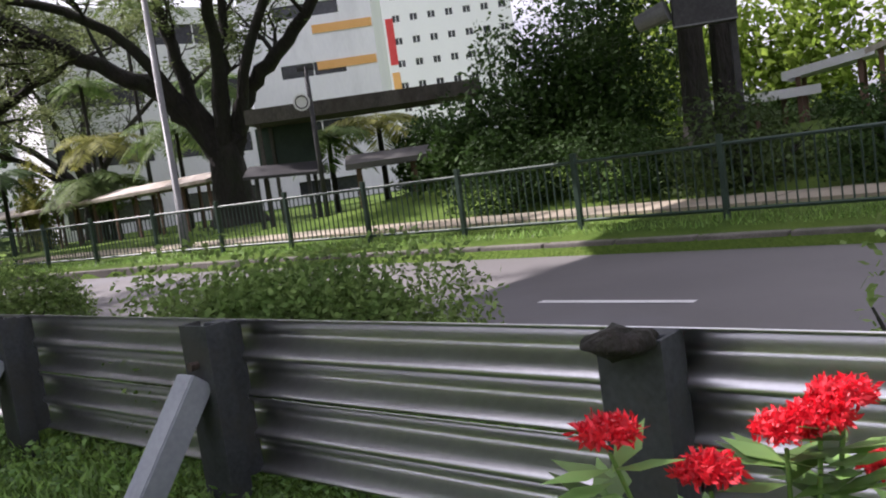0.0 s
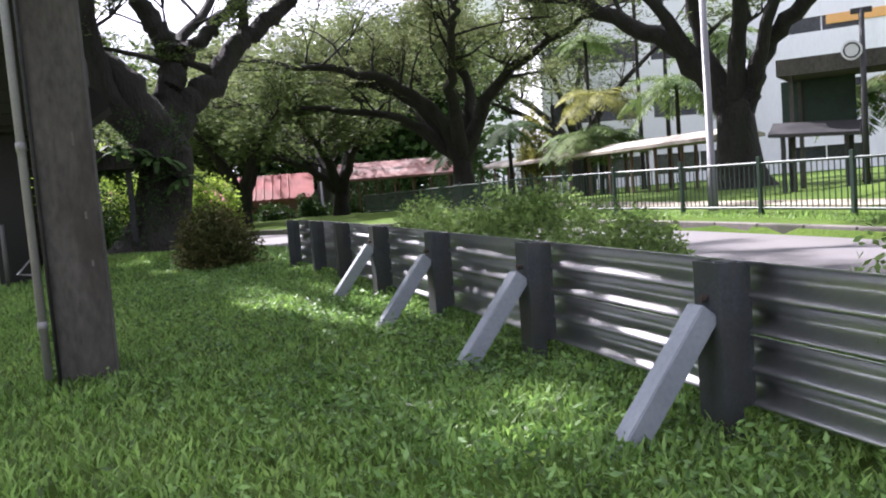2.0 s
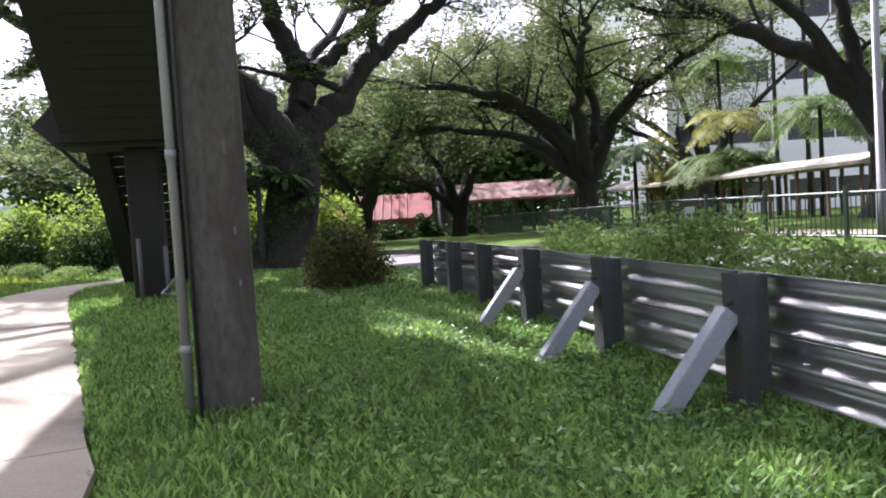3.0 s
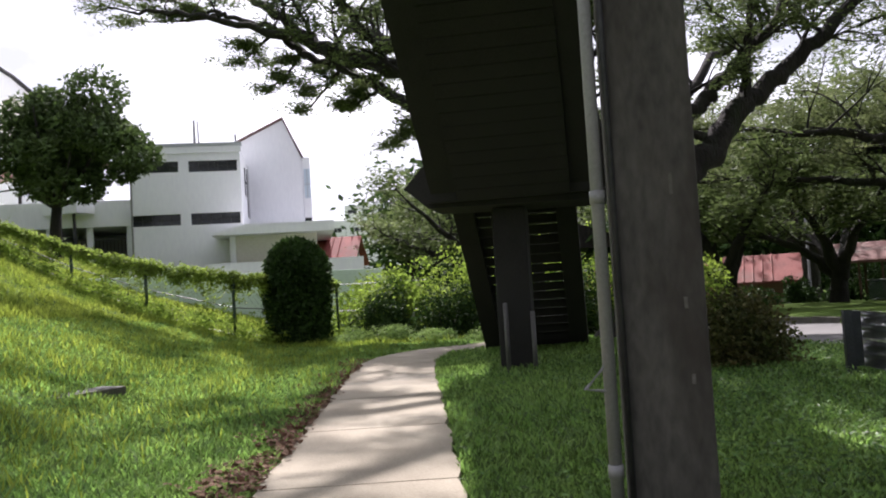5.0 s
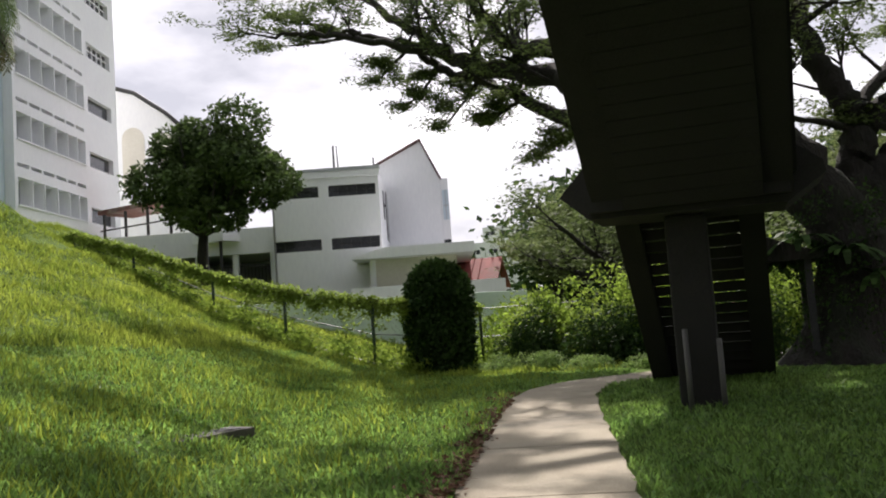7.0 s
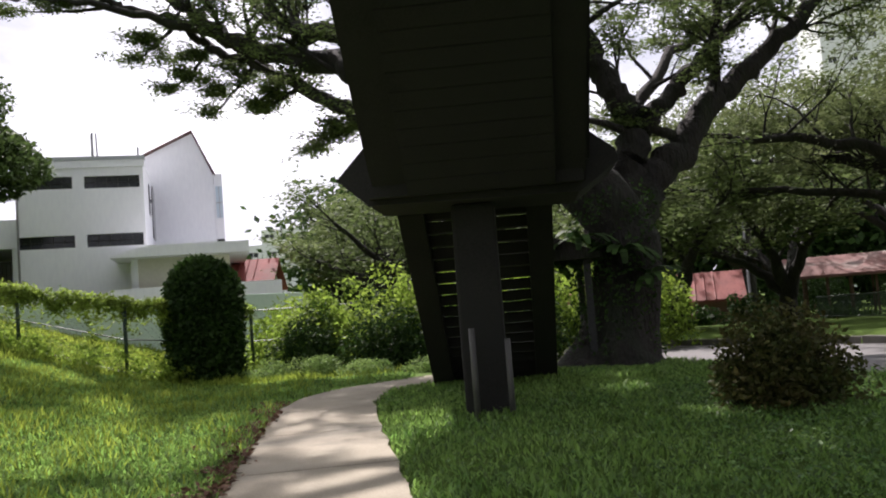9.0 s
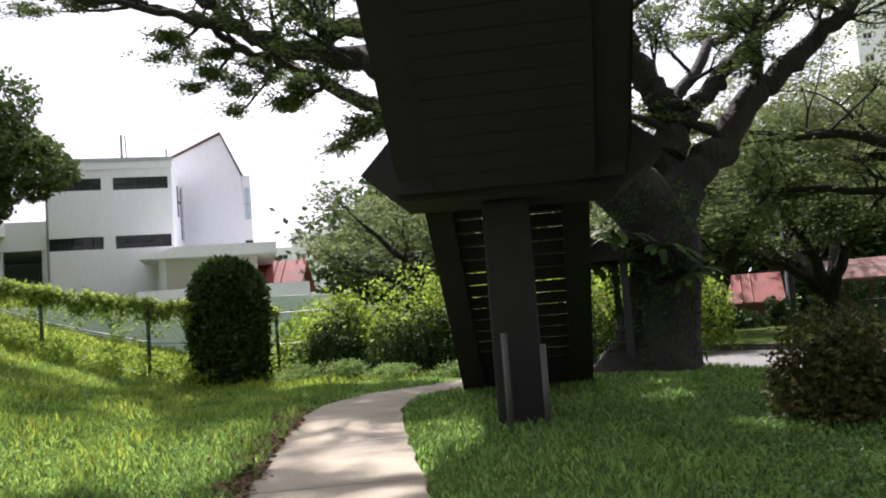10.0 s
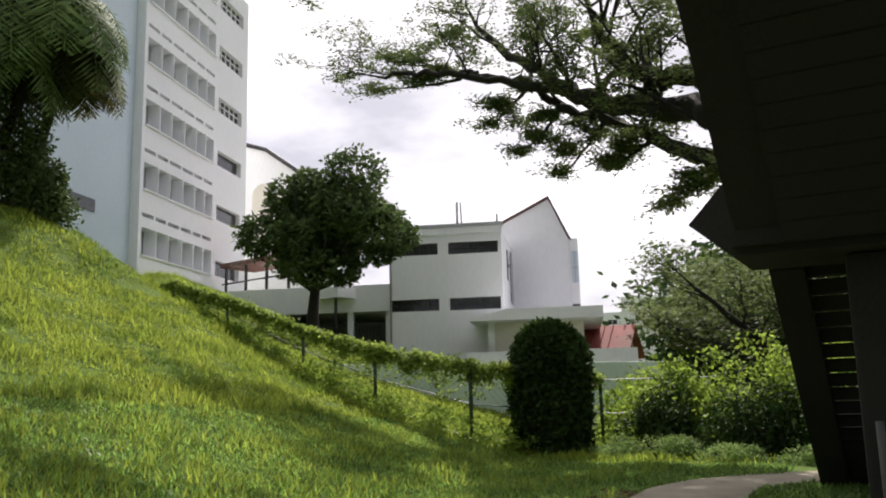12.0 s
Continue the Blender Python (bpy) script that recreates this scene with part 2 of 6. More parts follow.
def height(x, y):
    """The lie of the land: flat verge, a hill beyond the path, a gentle fall along the road."""
    s, n = to_sn(x, y)
    v = ((9.5 - 0.525 * (x + 28.0)) - y) * 0.885
    v = max(0.0, v + 0.3)
    z = 0.22 * v + 0.013 * v * v + min(1.2, 0.34 * max(0.0, v - 12.4)) * min(1.0, max(0.0, (-31.0 - x) / 3.0))
    if z > 6.0:
        z = 6.0 + 2.2 * (1 - math.exp(-(z - 6.0) / 2.2))
    z *= max(0.58, 1 - 0.07 * max(0.0, -36.0 - x))
    if x < -38.0:
        t = max(0.0, min(1.0, ((x + 52.1) * -14.05 + (y + 3.3) * 4.05) / 213.8))
        z = max(z, 8.3 - 0.45 * math.hypot(x + 52.1 + 14.05 * t, y + 3.3 - 4.05 * t))
    if x > -6.0:
        z *= max(0.0, 1 - (x + 6.0) / 10.0)
    z *= min(1.0, max(0.0, (-n - 1.0) / 4.0))
    if s > 22 and n > -6:
        z -= 0.018 * min(s - 22, 60) * min(1.0, (n + 6) / 6)
    return z


def link(name, me, mat, parent=None, label=""):
    me.materials.append(mat)
    ob = new(name, me)
    if parent is not None:
        ob.parent = parent
    if label:
        ob["label"] = label
    return ob


def part(name, bm, mat, parent=None, label="", smooth=False):
    me = bpy.data.meshes.new(name)
    bm.normal_update()
    bm.to_mesh(me)
    bm.free()
    if smooth:
        me.polygons.foreach_set("use_smooth", [True] * len(me.polygons))
    return link(name, me, mat, parent, label)


def raw(name, verts, faces, mat, parent=None, label="", smooth=False):
    me = bpy.data.meshes.new(name)
    me.from_pydata(verts, [], faces)
    me.update()
    if smooth:
        me.polygons.foreach_set("use_smooth", [True] * len(me.polygons))
    return link(name, me, mat, parent, label)


def quads(name, co, mat, parent=None, label=""):
    """A mesh of loose faces from an array (faces, corners, 3)."""
    k, c = len(co), len(co[0])
    me = bpy.data.meshes.new(name)
    me.vertices.add(k * c)
    me.vertices.foreach_set("co", np.ascontiguousarray(co, dtype=np.float32).ravel())
    me.loops.add(k * c)
    me.loops.foreach_set("vertex_index", np.arange(k * c, dtype=np.int32))
    me.polygons.add(k)
    me.polygons.foreach_set("loop_start", np.arange(0, k * c, c, dtype=np.int32))
    me.update(calc_edges=True)
    return link(name, me, mat, parent, label)


def thing(name, label, category, group="", at=(0, 0, 0), yaw=0.0):
    ob = new(name)
    ob.matrix_world = pose(*at, 0, 0, yaw)
    return tagged(ob, label, category, group)


def box_bm(x0, x1, y0, y1, z0, z1, bevel=0.0, bm=None):
    bm = bm or bmesh.new()
    r = bmesh.ops.create_cube(bm, size=1.0, matrix=Matrix.Translation(((x0 + x1) / 2, (y0 + y1) / 2, (z0 + z1) / 2)) @ Matrix.Diagonal((x1 - x0, y1 - y0, z1 - z0, 1)))
    if bevel:
        es = list({e for v in r["verts"] for e in v.link_edges})
        bmesh.ops.bevel(bm, geom=es, offset=bevel, segments=2, affect="EDGES", profile=0.6)
    return bm


def prism_bm(profile, a, b, axis="x", bm=None):
    """A closed profile of (u, w) swept from a to b along the axis; u, w are the other two axes in order."""
    bm = bm or bmesh.new()

    def place(p, t):
        if axis == "x":
            return (t, p[0], p[1])
        if axis == "y":
            return (p[0], t, p[1])
        return (p[0], p[1], t)
    v0 = [bm.verts.new(place(p, a)) for p in profile]
    v1 = [bm.verts.new(place(p, b)) for p in profile]
    k = len(profile)
    for i in range(k):
        bm.faces.new((v0[i], v0[(i + 1) % k], v1[(i + 1) % k], v1[i]))
    bm.faces.new(v0[::-1])
    bm.faces.new(v1)
    bmesh.ops.recalc_face_normals(bm, faces=bm.faces)
    return bm


def tube_data(points, radii, sides, verts, faces, wobble=0.0):
    """Appends a tapered tube along points."""
    pts = [Vector(p) for p in points]
    base = len(verts)
    up = Vector((0.3, 0.2, 1)).normalized()
    for i, p in enumerate(pts):
        d = (pts[min(i + 1, len(pts) - 1)] - pts[max(i - 1, 0)]).normalized()
        a = d.cross(up)
        if a.length < 0.05:
            a = d.cross(Vector((1, 0, 0)))
        a.normalize()
        b = d.cross(a)
        for j in range(sides):
            t = 2 * math.pi * j / sides
            r = radii[i] * (1 + wobble * math.sin(3 * t + i * 0.7) + wobble * 0.7 * math.sin(5 * t - i * 0.4))
            q = p + (a * math.cos(t) + b * math.sin(t)) * r
            verts.append((q.x, q.y, q.z))
    for i in range(len(pts) - 1):
        for j in range(sides):
            k = base + i * sides
            faces.append((k + j, k + (j + 1) % sides, k + sides + (j + 1) % sides, k + sides + j))
    faces.append(tuple(base + (len(pts) - 1) * sides + j for j in range(sides)))


def pole(name, points, radii, mat, parent=None, label="", sides=10):
    v, f = [], []
    tube_data(points, radii, sides, v, f)
    f.append(tuple(range(sides))[::-1])
    return raw(name, v, f, mat, parent, label, smooth=sides > 6)


def leaf_quads(centres, size, per, spread, flat=0.5, aspect=0.45):
    """Leaf blades scattered round centres. flat near 1 keeps them level."""
    c = np.repeat(np.asarray(centres), per, axis=0)
    k = len(c)
    sp = np.asarray(spread) if np.ndim(spread) else np.array([spread] * 3)
    off = rng.normal(0, 1, (k, 3)) * sp * 0.55
    p = c + off
    d = rng.normal(0, 1, (k, 3))
    d[:, 2] *= 1 - flat
    d /= np.linalg.norm(d, axis=1)[:, None] + 1e-6
    e = rng.normal(0, 1, (k, 3))
    e[:, 2] *= 1 - flat
    e -= (e * d).sum(1)[:, None] * d
    e /= np.linalg.norm(e, axis=1)[:, None] + 1e-6
    L = size * rng.uniform(0.6, 1.3, k)[:, None]
    w = L * aspect * 0.5
    return np.stack([p, p + d * L * 0.45 + e * w, p + d * L, p + d * L * 0.45 - e * w], 1)


# ---- ground ----
def ground():
    ss = sorted(set([-1500, -600, -250, -120, -80] + list(np.arange(-60, -10, 5)) + list(np.arange(-10, 45, 0.8).round(2)) + list(np.arange(45, 130, 4)) + [160, 300, 700, 1500]))
    ns = sorted(set([-1500, -600, -250, -120] + list(np.arange(-90, -30, 4)) + list(np.arange(-30, 3.6, 0.8).round(2)) + [3.72] + [9.3, 10.2, 10.7, 12.9] + list(np.arange(14, 60, 4)) + [120, 300, 700, 1500]))
    verts, faces = [], []
    # columns keep beside the road: below n = 3.72 they follow the near kerb, above it the far kerb
    rows = [("near", n) for n in ns if n < 3.7] + [("kerb", 3.82), ("kerb", 3.83), ("kerb", 8.83), ("kerb", 8.84)] + [("far", n) for n in ns if n > 9]
    for s in ss:
        c = centre_n(min(s, 60)) if s < 60 else centre_n(60)
        shift = c - 6.35
        for kind, n in rows:
            nn = n + shift if kind != "near" else (n + shift * max(0.0, (n + 8) / 12) if n > -8 else n)
            if kind == "far":
                nn = n + shift * max(0.0, 1 - (n - 9) / 30)
            p = W(s, nn)
            z = height(p.x, p.y)
            bedz = -0.16
            if kind == "kerb" and n in (3.83, 8.83):
                z += bedz
            if kind == "far" or n == 8.84:
                z += 0.12 + min(0.12, max(0.0, (n - 9) * 0.2))
            if kind == "far" and n > 13 and s < 19:
                z += min(0.9, (n - 13) * 0.2) * min(1.0, (19 - s) / 6)
            verts.append((p.x, p.y, z - 0.012))
    k = len(rows)
    for i in range(len(ss) - 1):
        for j in range(k - 1):
            a = i * k + j
            faces.append((a, a + 1, a + k + 1, a + k))
    ob = raw("ground", verts, faces, M_GROUND, smooth=True)
    return tagged(ob, "green grassy ground with a hill beside the footpath", "ground", kind="structure")


def road():
    bm = bmesh.new()
    prev = None
    for s in np.arange(-80, 62, 2.0):
        c = centre_n(s)
        row = []
        for n in (c - 2.53, c - 1.2, c, c + 1.2, c + 2.49):
            p = W(s, n)
            row.append(bm.verts.new((p.x, p.y, height(p.x, p.y))))
        if prev:
            for j in range(4):
                bm.faces.new((prev[j], row[j], row[j + 1], prev[j + 1]))
        prev = row
    ob = part("road", bm, M_ROAD, smooth=True)
    tagged(ob, "grey asphalt road bending away between kerbs", "road", kind="structure")
    for s0, s1 in ((-14.5, -12.5), (-8.5, -6.5), (-3.2, -1.2), (2.86, 4.3)):
        bm = bmesh.new()
        a, b = centre_n(s0) - 0.17, centre_n(s1) - 0.17
        co = [W(s0, a - 0.05), W(s1, b - 0.05), W(s1, b + 0.05), W(s0, a + 0.05)]
        bm.faces.new([bm.verts.new((p.x, p.y, height(p.x, p.y) + 0.006)) for p in co])
        part("lane_line", bm, M_LINE, ob, "white painted lane dash")
    return ob


def kerbs():
    for side, off, up in (("near", -2.62, 0.0), ("far", 2.58, 0.14)):
        root = tagged(new("kerb_" + side), "weathered concrete road kerb", "kerb", kind="structure")
        s = -30.0
        while s < 45:
            L = 0.98
            c0, c1 = centre_n(s) + off, centre_n(s + L) + off
            a, b = W(s, c0), W(s + L, c1)
            d = (b - a)
            z = height(a.x, a.y)
            bm = box_bm(0, d.length - 0.012, -0.09, 0.09, -0.1, 0.02 + up, 0.018)
            bmesh.ops.transform(bm, matrix=pose(a.x, a.y, z, 0, 0, math.degrees(math.atan2(d.y, d.x))), verts=bm.verts)
            part("kerb_stone", bm, M_KERB, root)
            s += 1.0


def footpath():
    root = tagged(new("footpath"), "pale concrete slab footpath with dappled shade", "footpath", kind="structure")
    spine = [(-9, 1.2), (-6, 0.55), (-3, -0.08), (0, -0.72), (3, -1.35), (6, -2.0), (9, -2.62), (12, -3.28), (15, -3.93), (18, -4.6), (20.4, -5.05), (22.0, -5.1), (23.3, -4.6), (24.3, -3.6), (24.9, -2.6)]
    # even steps along the spine
    pts = []
    for (s0, n0), (s1, n1) in zip(spine, spine[1:]):
        for t in np.linspace(0, 1, 6, endpoint=False):
            pts.append((s0 + (s1 - s0) * t, n0 + (n1 - n0) * t))
    pts.append(spine[-1])
    P = np.array(pts)
    cum = np.concatenate([[0], np.cumsum(np.hypot(*np.diff(P, axis=0).T))])

    def at(d):
        return np.array([np.interp(d, cum, P[:, 0]), np.interp(d, cum, P[:, 1])])
    d, hw = 0.0, 0.715
    while d < cum[-1] - 0.3:
        e = min(d + 2.45, cum[-1])
        bm = bmesh.new()
        rings = []
        for q in np.linspace(d + 0.012, e - 0.012, 6):
            c, t = at(q), at(q + 0.05) - at(q - 0.05)
            t /= np.hypot(*t)
            nrm = np.array([-t[1], t[0]])
            jag = 0.025 * math.sin(q * 7.3) + 0.015 * math.sin(q * 17)
            l, r = c + nrm * (hw + jag), c - nrm * (hw + 0.03 * math.sin(q * 5.1))
            rings.append([(*W(l[0], l[1])[:2], 0.045), (*W(r[0], r[1])[:2], 0.045)])
        tops = [[bm.verts.new(p) for p in r] for r in rings]
        lows = [[bm.verts.new((p[0], p[1], -0.06)) for p in r] for r in rings]
        for i in range(5):
            bm.faces.new((tops[i][0], tops[i][1], tops[i + 1][1], tops[i + 1][0]))
            bm.faces.new((tops[i][0], tops[i + 1][0], lows[i + 1][0], lows[i][0]))
            bm.faces.new((tops[i][1], lows[i][1], lows[i + 1][1], tops[i + 1][1]))
        bm.faces.new((tops[0][0], lows[0][0], lows[0][1], tops[0][1]))
        bm.faces.new((tops[-1][0], tops[-1][1], lows[-1][1], lows[-1][0]))
        bmesh.ops.recalc_face_normals(bm, faces=bm.faces)
        part("path_slab", bm, M_SLAB, root)
        d = e
    # strip of bare soil and fallen leaves on the hill side
    cs = []
    for q in np.arange(4, cum[-1] - 5, 0.012):
        c, t = at(q), at(q + 0.05) - at(q - 0.05)
        t /= np.hypot(*t)
        nrm = np.array([t[1], -t[0]])
        if (nrm @ np.array([0.0, -1.0])) < 0:
            nrm = -nrm
        w = 0.3 + 0.16 * math.sin(q * 1.7) + 0.1 * math.sin(q * 4.1)
        o = c + nrm * (hw + abs(rng.normal(0, 1)) * w * 0.6)
        p = W(o[0], o[1])
        cs.append((p.x, p.y, height(p.x, p.y) + 0.065))
    ob = quads("leaf_litter", leaf_quads(cs, 0.07, 4, (0.07, 0.07, 0.02), 0.8, 0.6), M_SOIL)
    tagged(ob, "brown dry leaves and soil along the path", "leaf litter", kind="stuff")


ground()
road()
kerbs()
footpath()


# ---- roadside guardrail ----
RAIL_N = 2.16


def w_profile():
    """Back outline of one corrugated beam, (n, z), 0.335 high."""
    pts = []
    for i in range(41):
        t = i / 40
        z = t * 0.335
        u = -0.046 * math.cos(4 * math.pi * t) + 0.002
        pts.append((u, z))
    return pts


def rail_bend(s):
    """How far the rail turns in with the road's bend."""
    return 0.0153 * max(0.0, s - 12.0) ** 2


def guardrail():
    root = tagged(new("guardrail"), "grey galvanised steel guardrail of two stacked corrugated beams on braced posts", "guardrail")
    root.matrix_world = pose(0, 0, 0)
    prof = w_profile()
    s0, s1 = -9.0, 15.85
    for base, top in ((0.12, 0), (0.463, 1)):
        for seg in range(7):
            a, b = s0 + seg * 4.0 - 0.02, min(s0 + (seg + 1) * 4.0 + 0.02, s1)
            verts, faces = [], []
            th = 0.004
            for q in np.linspace(a, b, 5):
                drop = 0.0 if q > 0.4 else 0.012 * (0.4 - q)
                for u, z in prof:
                    p = W(q, RAIL_N + 0.06 - rail_bend(q) + u - 0.003 * (seg % 2))
                    verts.append((p.x, p.y, base + z - drop))
                for u, z in prof[::-1]:
                    p = W(q, RAIL_N + 0.06 - rail_bend(q) + u + th - 0.003 * (seg % 2))
                    verts.append((p.x, p.y, base + z - drop))
            m = len(prof) * 2
            for i in range(4):
                for j in range(m):
                    faces.append((i * m + j, i * m + (j + 1) % m, (i + 1) * m + (j + 1) % m, (i + 1) * m + j))
            raw("beam", verts, faces, M_GALV, root, "corrugated galvanised beam", smooth=True)
    posts = [(-6.82, 0), (-4.82, 0), (-2.82, 0), (-0.82, 0), (1.18, 0), (3.18, 1), (5.18, 1), (7.18, 1), (9.18, 1), (11.18, 1), (13.0, 0), (14.35, 0), (15.7, 0)]
    for s, br in posts:
        m = pose(*W(s, 2.0 - rail_bend(s)), 0, 0, ROAD_YAW - (math.degrees(rail_bend(s + 0.5) - rail_bend(s - 0.5))))
        # local x along the road, -y towards the road
        top = 0.805
        bm = prism_bm([(-0.095, 0.0), (0.095, 0.0), (0.095, -0.1), (0.083, -0.1), (0.083, -0.012), (-0.083, -0.012), (-0.083, -0.1), (-0.095, -0.1)], -0.3, top, "z")
        bmesh.ops.transform(bm, matrix=m, verts=bm.verts)
        post = part("post", bm, M_POST, root, "dull grey channel post")
        bm = bmesh.new()
        box_bm(-0.07, 0.07, -0.195, -0.102, 0.12, top - 0.01, 0.006, bm)
        bmesh.ops.transform(bm, matrix=m, verts=bm.verts)
        part("spacer", bm, M_POST, root)
        for z in (0.3, 0.6):
            bm = bmesh.new()
            bmesh.ops.create_cone(bm, cap_ends=True, segments=6, radius1=0.016, radius2=0.014, depth=0.03, matrix=m @ pose(0.11, -0.16, z, 0, 90, 0))
            part("bolt", bm, M_RUST, post)
        if br:
            # square tube brace leaning out from the post to the turf
            bm = bmesh.new()
            a, b = Vector((0.0, 0.02, 0.585)), Vector((0.0, 0.53, -0.06))
            d = (a - b).normalized()
            side = Vector((1, 0, 0))
            nor = d.cross(side).normalized()
            ring = []
            for c in (a, b):
                ring.append([c + side * x + nor * y for x, y in ((-0.058, -0.058), (0.058, -0.058), (0.058, 0.058), (-0.058, 0.058))])
            vs = [[bm.verts.new(p) for p in r] for r in ring]
            for j in range(4):
                bm.faces.new((vs[0][j], vs[0][(j + 1) % 4], vs[1][(j + 1) % 4], vs[1][j]))
            bm.faces.new(vs[0][::-1])
            bm.faces.new(vs[1])
            bmesh.ops.recalc_face_normals(bm, faces=bm.faces)
            bmesh.ops.bevel(bm, geom=list(bm.edges), offset=0.006, segments=2, affect="EDGES")
            bmesh.ops.transform(bm, matrix=m, verts=bm.verts)
            brace = part("brace", bm, M_BRACE, root, "pale grey square-tube brace")
            bm = bmesh.new()
            bmesh.ops.create_cone(bm, cap_ends=True, segments=6, radius1=0.02, radius2=0.016, depth=0.04, matrix=m @ pose(0.0, 0.02, 0.64, 90, 0, 0))
            part("bolt", bm, M_RUST, brace)
    return root


guardrail()


# ---- footbridge ----
def swept(name, outline, n0, n1, mat, parent, label=""):
    """An outline of (s, z) points swept across the road's direction from n0 to n1."""
    verts = [W(s, n0, z)[:] for s, z in outline] + [W(s, n1, z)[:] for s, z in outline]
    k = len(outline)
    faces = [(i, (i + 1) % k, k + (i + 1) % k, k + i) for i in range(k)] + [tuple(range(k))[::-1], tuple(range(k, 2 * k))]
    bm = bmesh.new()
    vs = [bm.verts.new(v) for v in verts]
    for f in faces:
        bm.faces.new([vs[i] for i in f])
    bmesh.ops.recalc_face_normals(bm, faces=bm.faces)
    return part(name, bm, mat, parent, label)


FOOT = (23.0, 0.0)
LAND = (17.4, 19.3, 2.98)
TOP = (14.35, 5.75)


def footbridge():
    root = tagged(new("footbridge"), "pedestrian footbridge, concrete darkened for shade, with a stair seen from beneath", "footbridge")
    nl, nr = -3.62, -1.45
    # lower flight
    steps = 17
    for i in range(steps):
        t0 = (i + 0.5) / steps
        s = FOOT[0] + (LAND[1] - FOOT[0]) * t0
        z = LAND[2] * (i + 1) / steps
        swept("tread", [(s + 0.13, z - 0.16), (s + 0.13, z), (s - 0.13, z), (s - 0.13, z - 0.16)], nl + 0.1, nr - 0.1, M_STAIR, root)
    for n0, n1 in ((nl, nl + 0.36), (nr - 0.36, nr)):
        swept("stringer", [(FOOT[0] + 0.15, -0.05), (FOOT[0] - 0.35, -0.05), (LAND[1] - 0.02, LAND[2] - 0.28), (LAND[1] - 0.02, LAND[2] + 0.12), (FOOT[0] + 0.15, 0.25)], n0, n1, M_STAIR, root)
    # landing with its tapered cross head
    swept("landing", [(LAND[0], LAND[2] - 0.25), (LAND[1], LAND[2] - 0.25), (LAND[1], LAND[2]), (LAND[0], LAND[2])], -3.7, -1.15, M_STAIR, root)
    prof = [(-4.1, 3.0), (-3.72, 2.66), (-1.2, 2.62), (-0.72, 2.95), (-0.75, 3.1), (-1.15, 3.42), (-3.7, 3.42)]
    bm = bmesh.new()
    ring = [[bm.verts.new(W(s, n, z)) for n, z in prof] for s in (17.55, 18.75)]
    k = len(prof)
    for j in range(k):
        bm.faces.new((ring[0][j], ring[0][(j + 1) % k], ring[1][(j + 1) % k], ring[1][j]))
    bm.faces.new(ring[0][::-1])
    bm.faces.new(ring[1])
    bmesh.ops.recalc_face_normals(bm, faces=bm.faces)
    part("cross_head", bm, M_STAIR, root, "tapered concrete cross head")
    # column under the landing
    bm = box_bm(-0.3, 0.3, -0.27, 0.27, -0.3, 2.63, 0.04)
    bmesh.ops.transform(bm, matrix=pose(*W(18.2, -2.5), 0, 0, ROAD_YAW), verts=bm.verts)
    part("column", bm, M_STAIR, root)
    for n, top in ((-2.62, 1.1), (-2.2, 0.95)):
        p = W(17.72, n)
        pole("conduit", [(p.x, p.y, -0.1), (p.x, p.y, top)], [0.036, 0.036], M_CONDUIT, root, "grey plastic conduit")
    # upper flight
    steps = 17
    for i in range(steps):
        t0 = (i + 0.5) / steps
        s = LAND[0] + (TOP[0] - LAND[0]) * t0
        z = LAND[2] + (TOP[1] - LAND[2]) * (i + 1) / steps
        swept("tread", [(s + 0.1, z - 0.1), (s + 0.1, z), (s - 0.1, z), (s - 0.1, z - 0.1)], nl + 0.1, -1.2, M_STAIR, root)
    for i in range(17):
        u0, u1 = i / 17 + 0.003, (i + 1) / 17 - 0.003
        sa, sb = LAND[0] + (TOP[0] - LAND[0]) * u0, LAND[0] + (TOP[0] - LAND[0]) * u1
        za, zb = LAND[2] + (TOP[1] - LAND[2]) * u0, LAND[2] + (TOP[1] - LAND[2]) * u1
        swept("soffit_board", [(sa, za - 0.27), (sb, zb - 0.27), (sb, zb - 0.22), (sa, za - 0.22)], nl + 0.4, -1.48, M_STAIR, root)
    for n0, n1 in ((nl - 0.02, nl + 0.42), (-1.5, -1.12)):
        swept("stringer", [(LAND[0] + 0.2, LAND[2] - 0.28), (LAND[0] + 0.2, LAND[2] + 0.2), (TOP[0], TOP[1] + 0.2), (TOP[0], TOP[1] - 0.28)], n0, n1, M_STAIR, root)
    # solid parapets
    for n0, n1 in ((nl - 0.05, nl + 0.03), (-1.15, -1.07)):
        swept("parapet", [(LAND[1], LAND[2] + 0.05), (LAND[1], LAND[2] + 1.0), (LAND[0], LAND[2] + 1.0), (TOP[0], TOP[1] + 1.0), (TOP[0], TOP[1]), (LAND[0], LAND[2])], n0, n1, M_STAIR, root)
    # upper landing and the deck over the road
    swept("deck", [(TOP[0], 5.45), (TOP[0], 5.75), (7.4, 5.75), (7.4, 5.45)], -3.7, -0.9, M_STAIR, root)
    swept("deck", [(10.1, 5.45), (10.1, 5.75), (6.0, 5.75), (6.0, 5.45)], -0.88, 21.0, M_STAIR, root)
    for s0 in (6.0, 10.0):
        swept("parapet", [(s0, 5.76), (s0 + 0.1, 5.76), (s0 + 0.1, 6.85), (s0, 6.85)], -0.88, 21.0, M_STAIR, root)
    return root


footbridge()


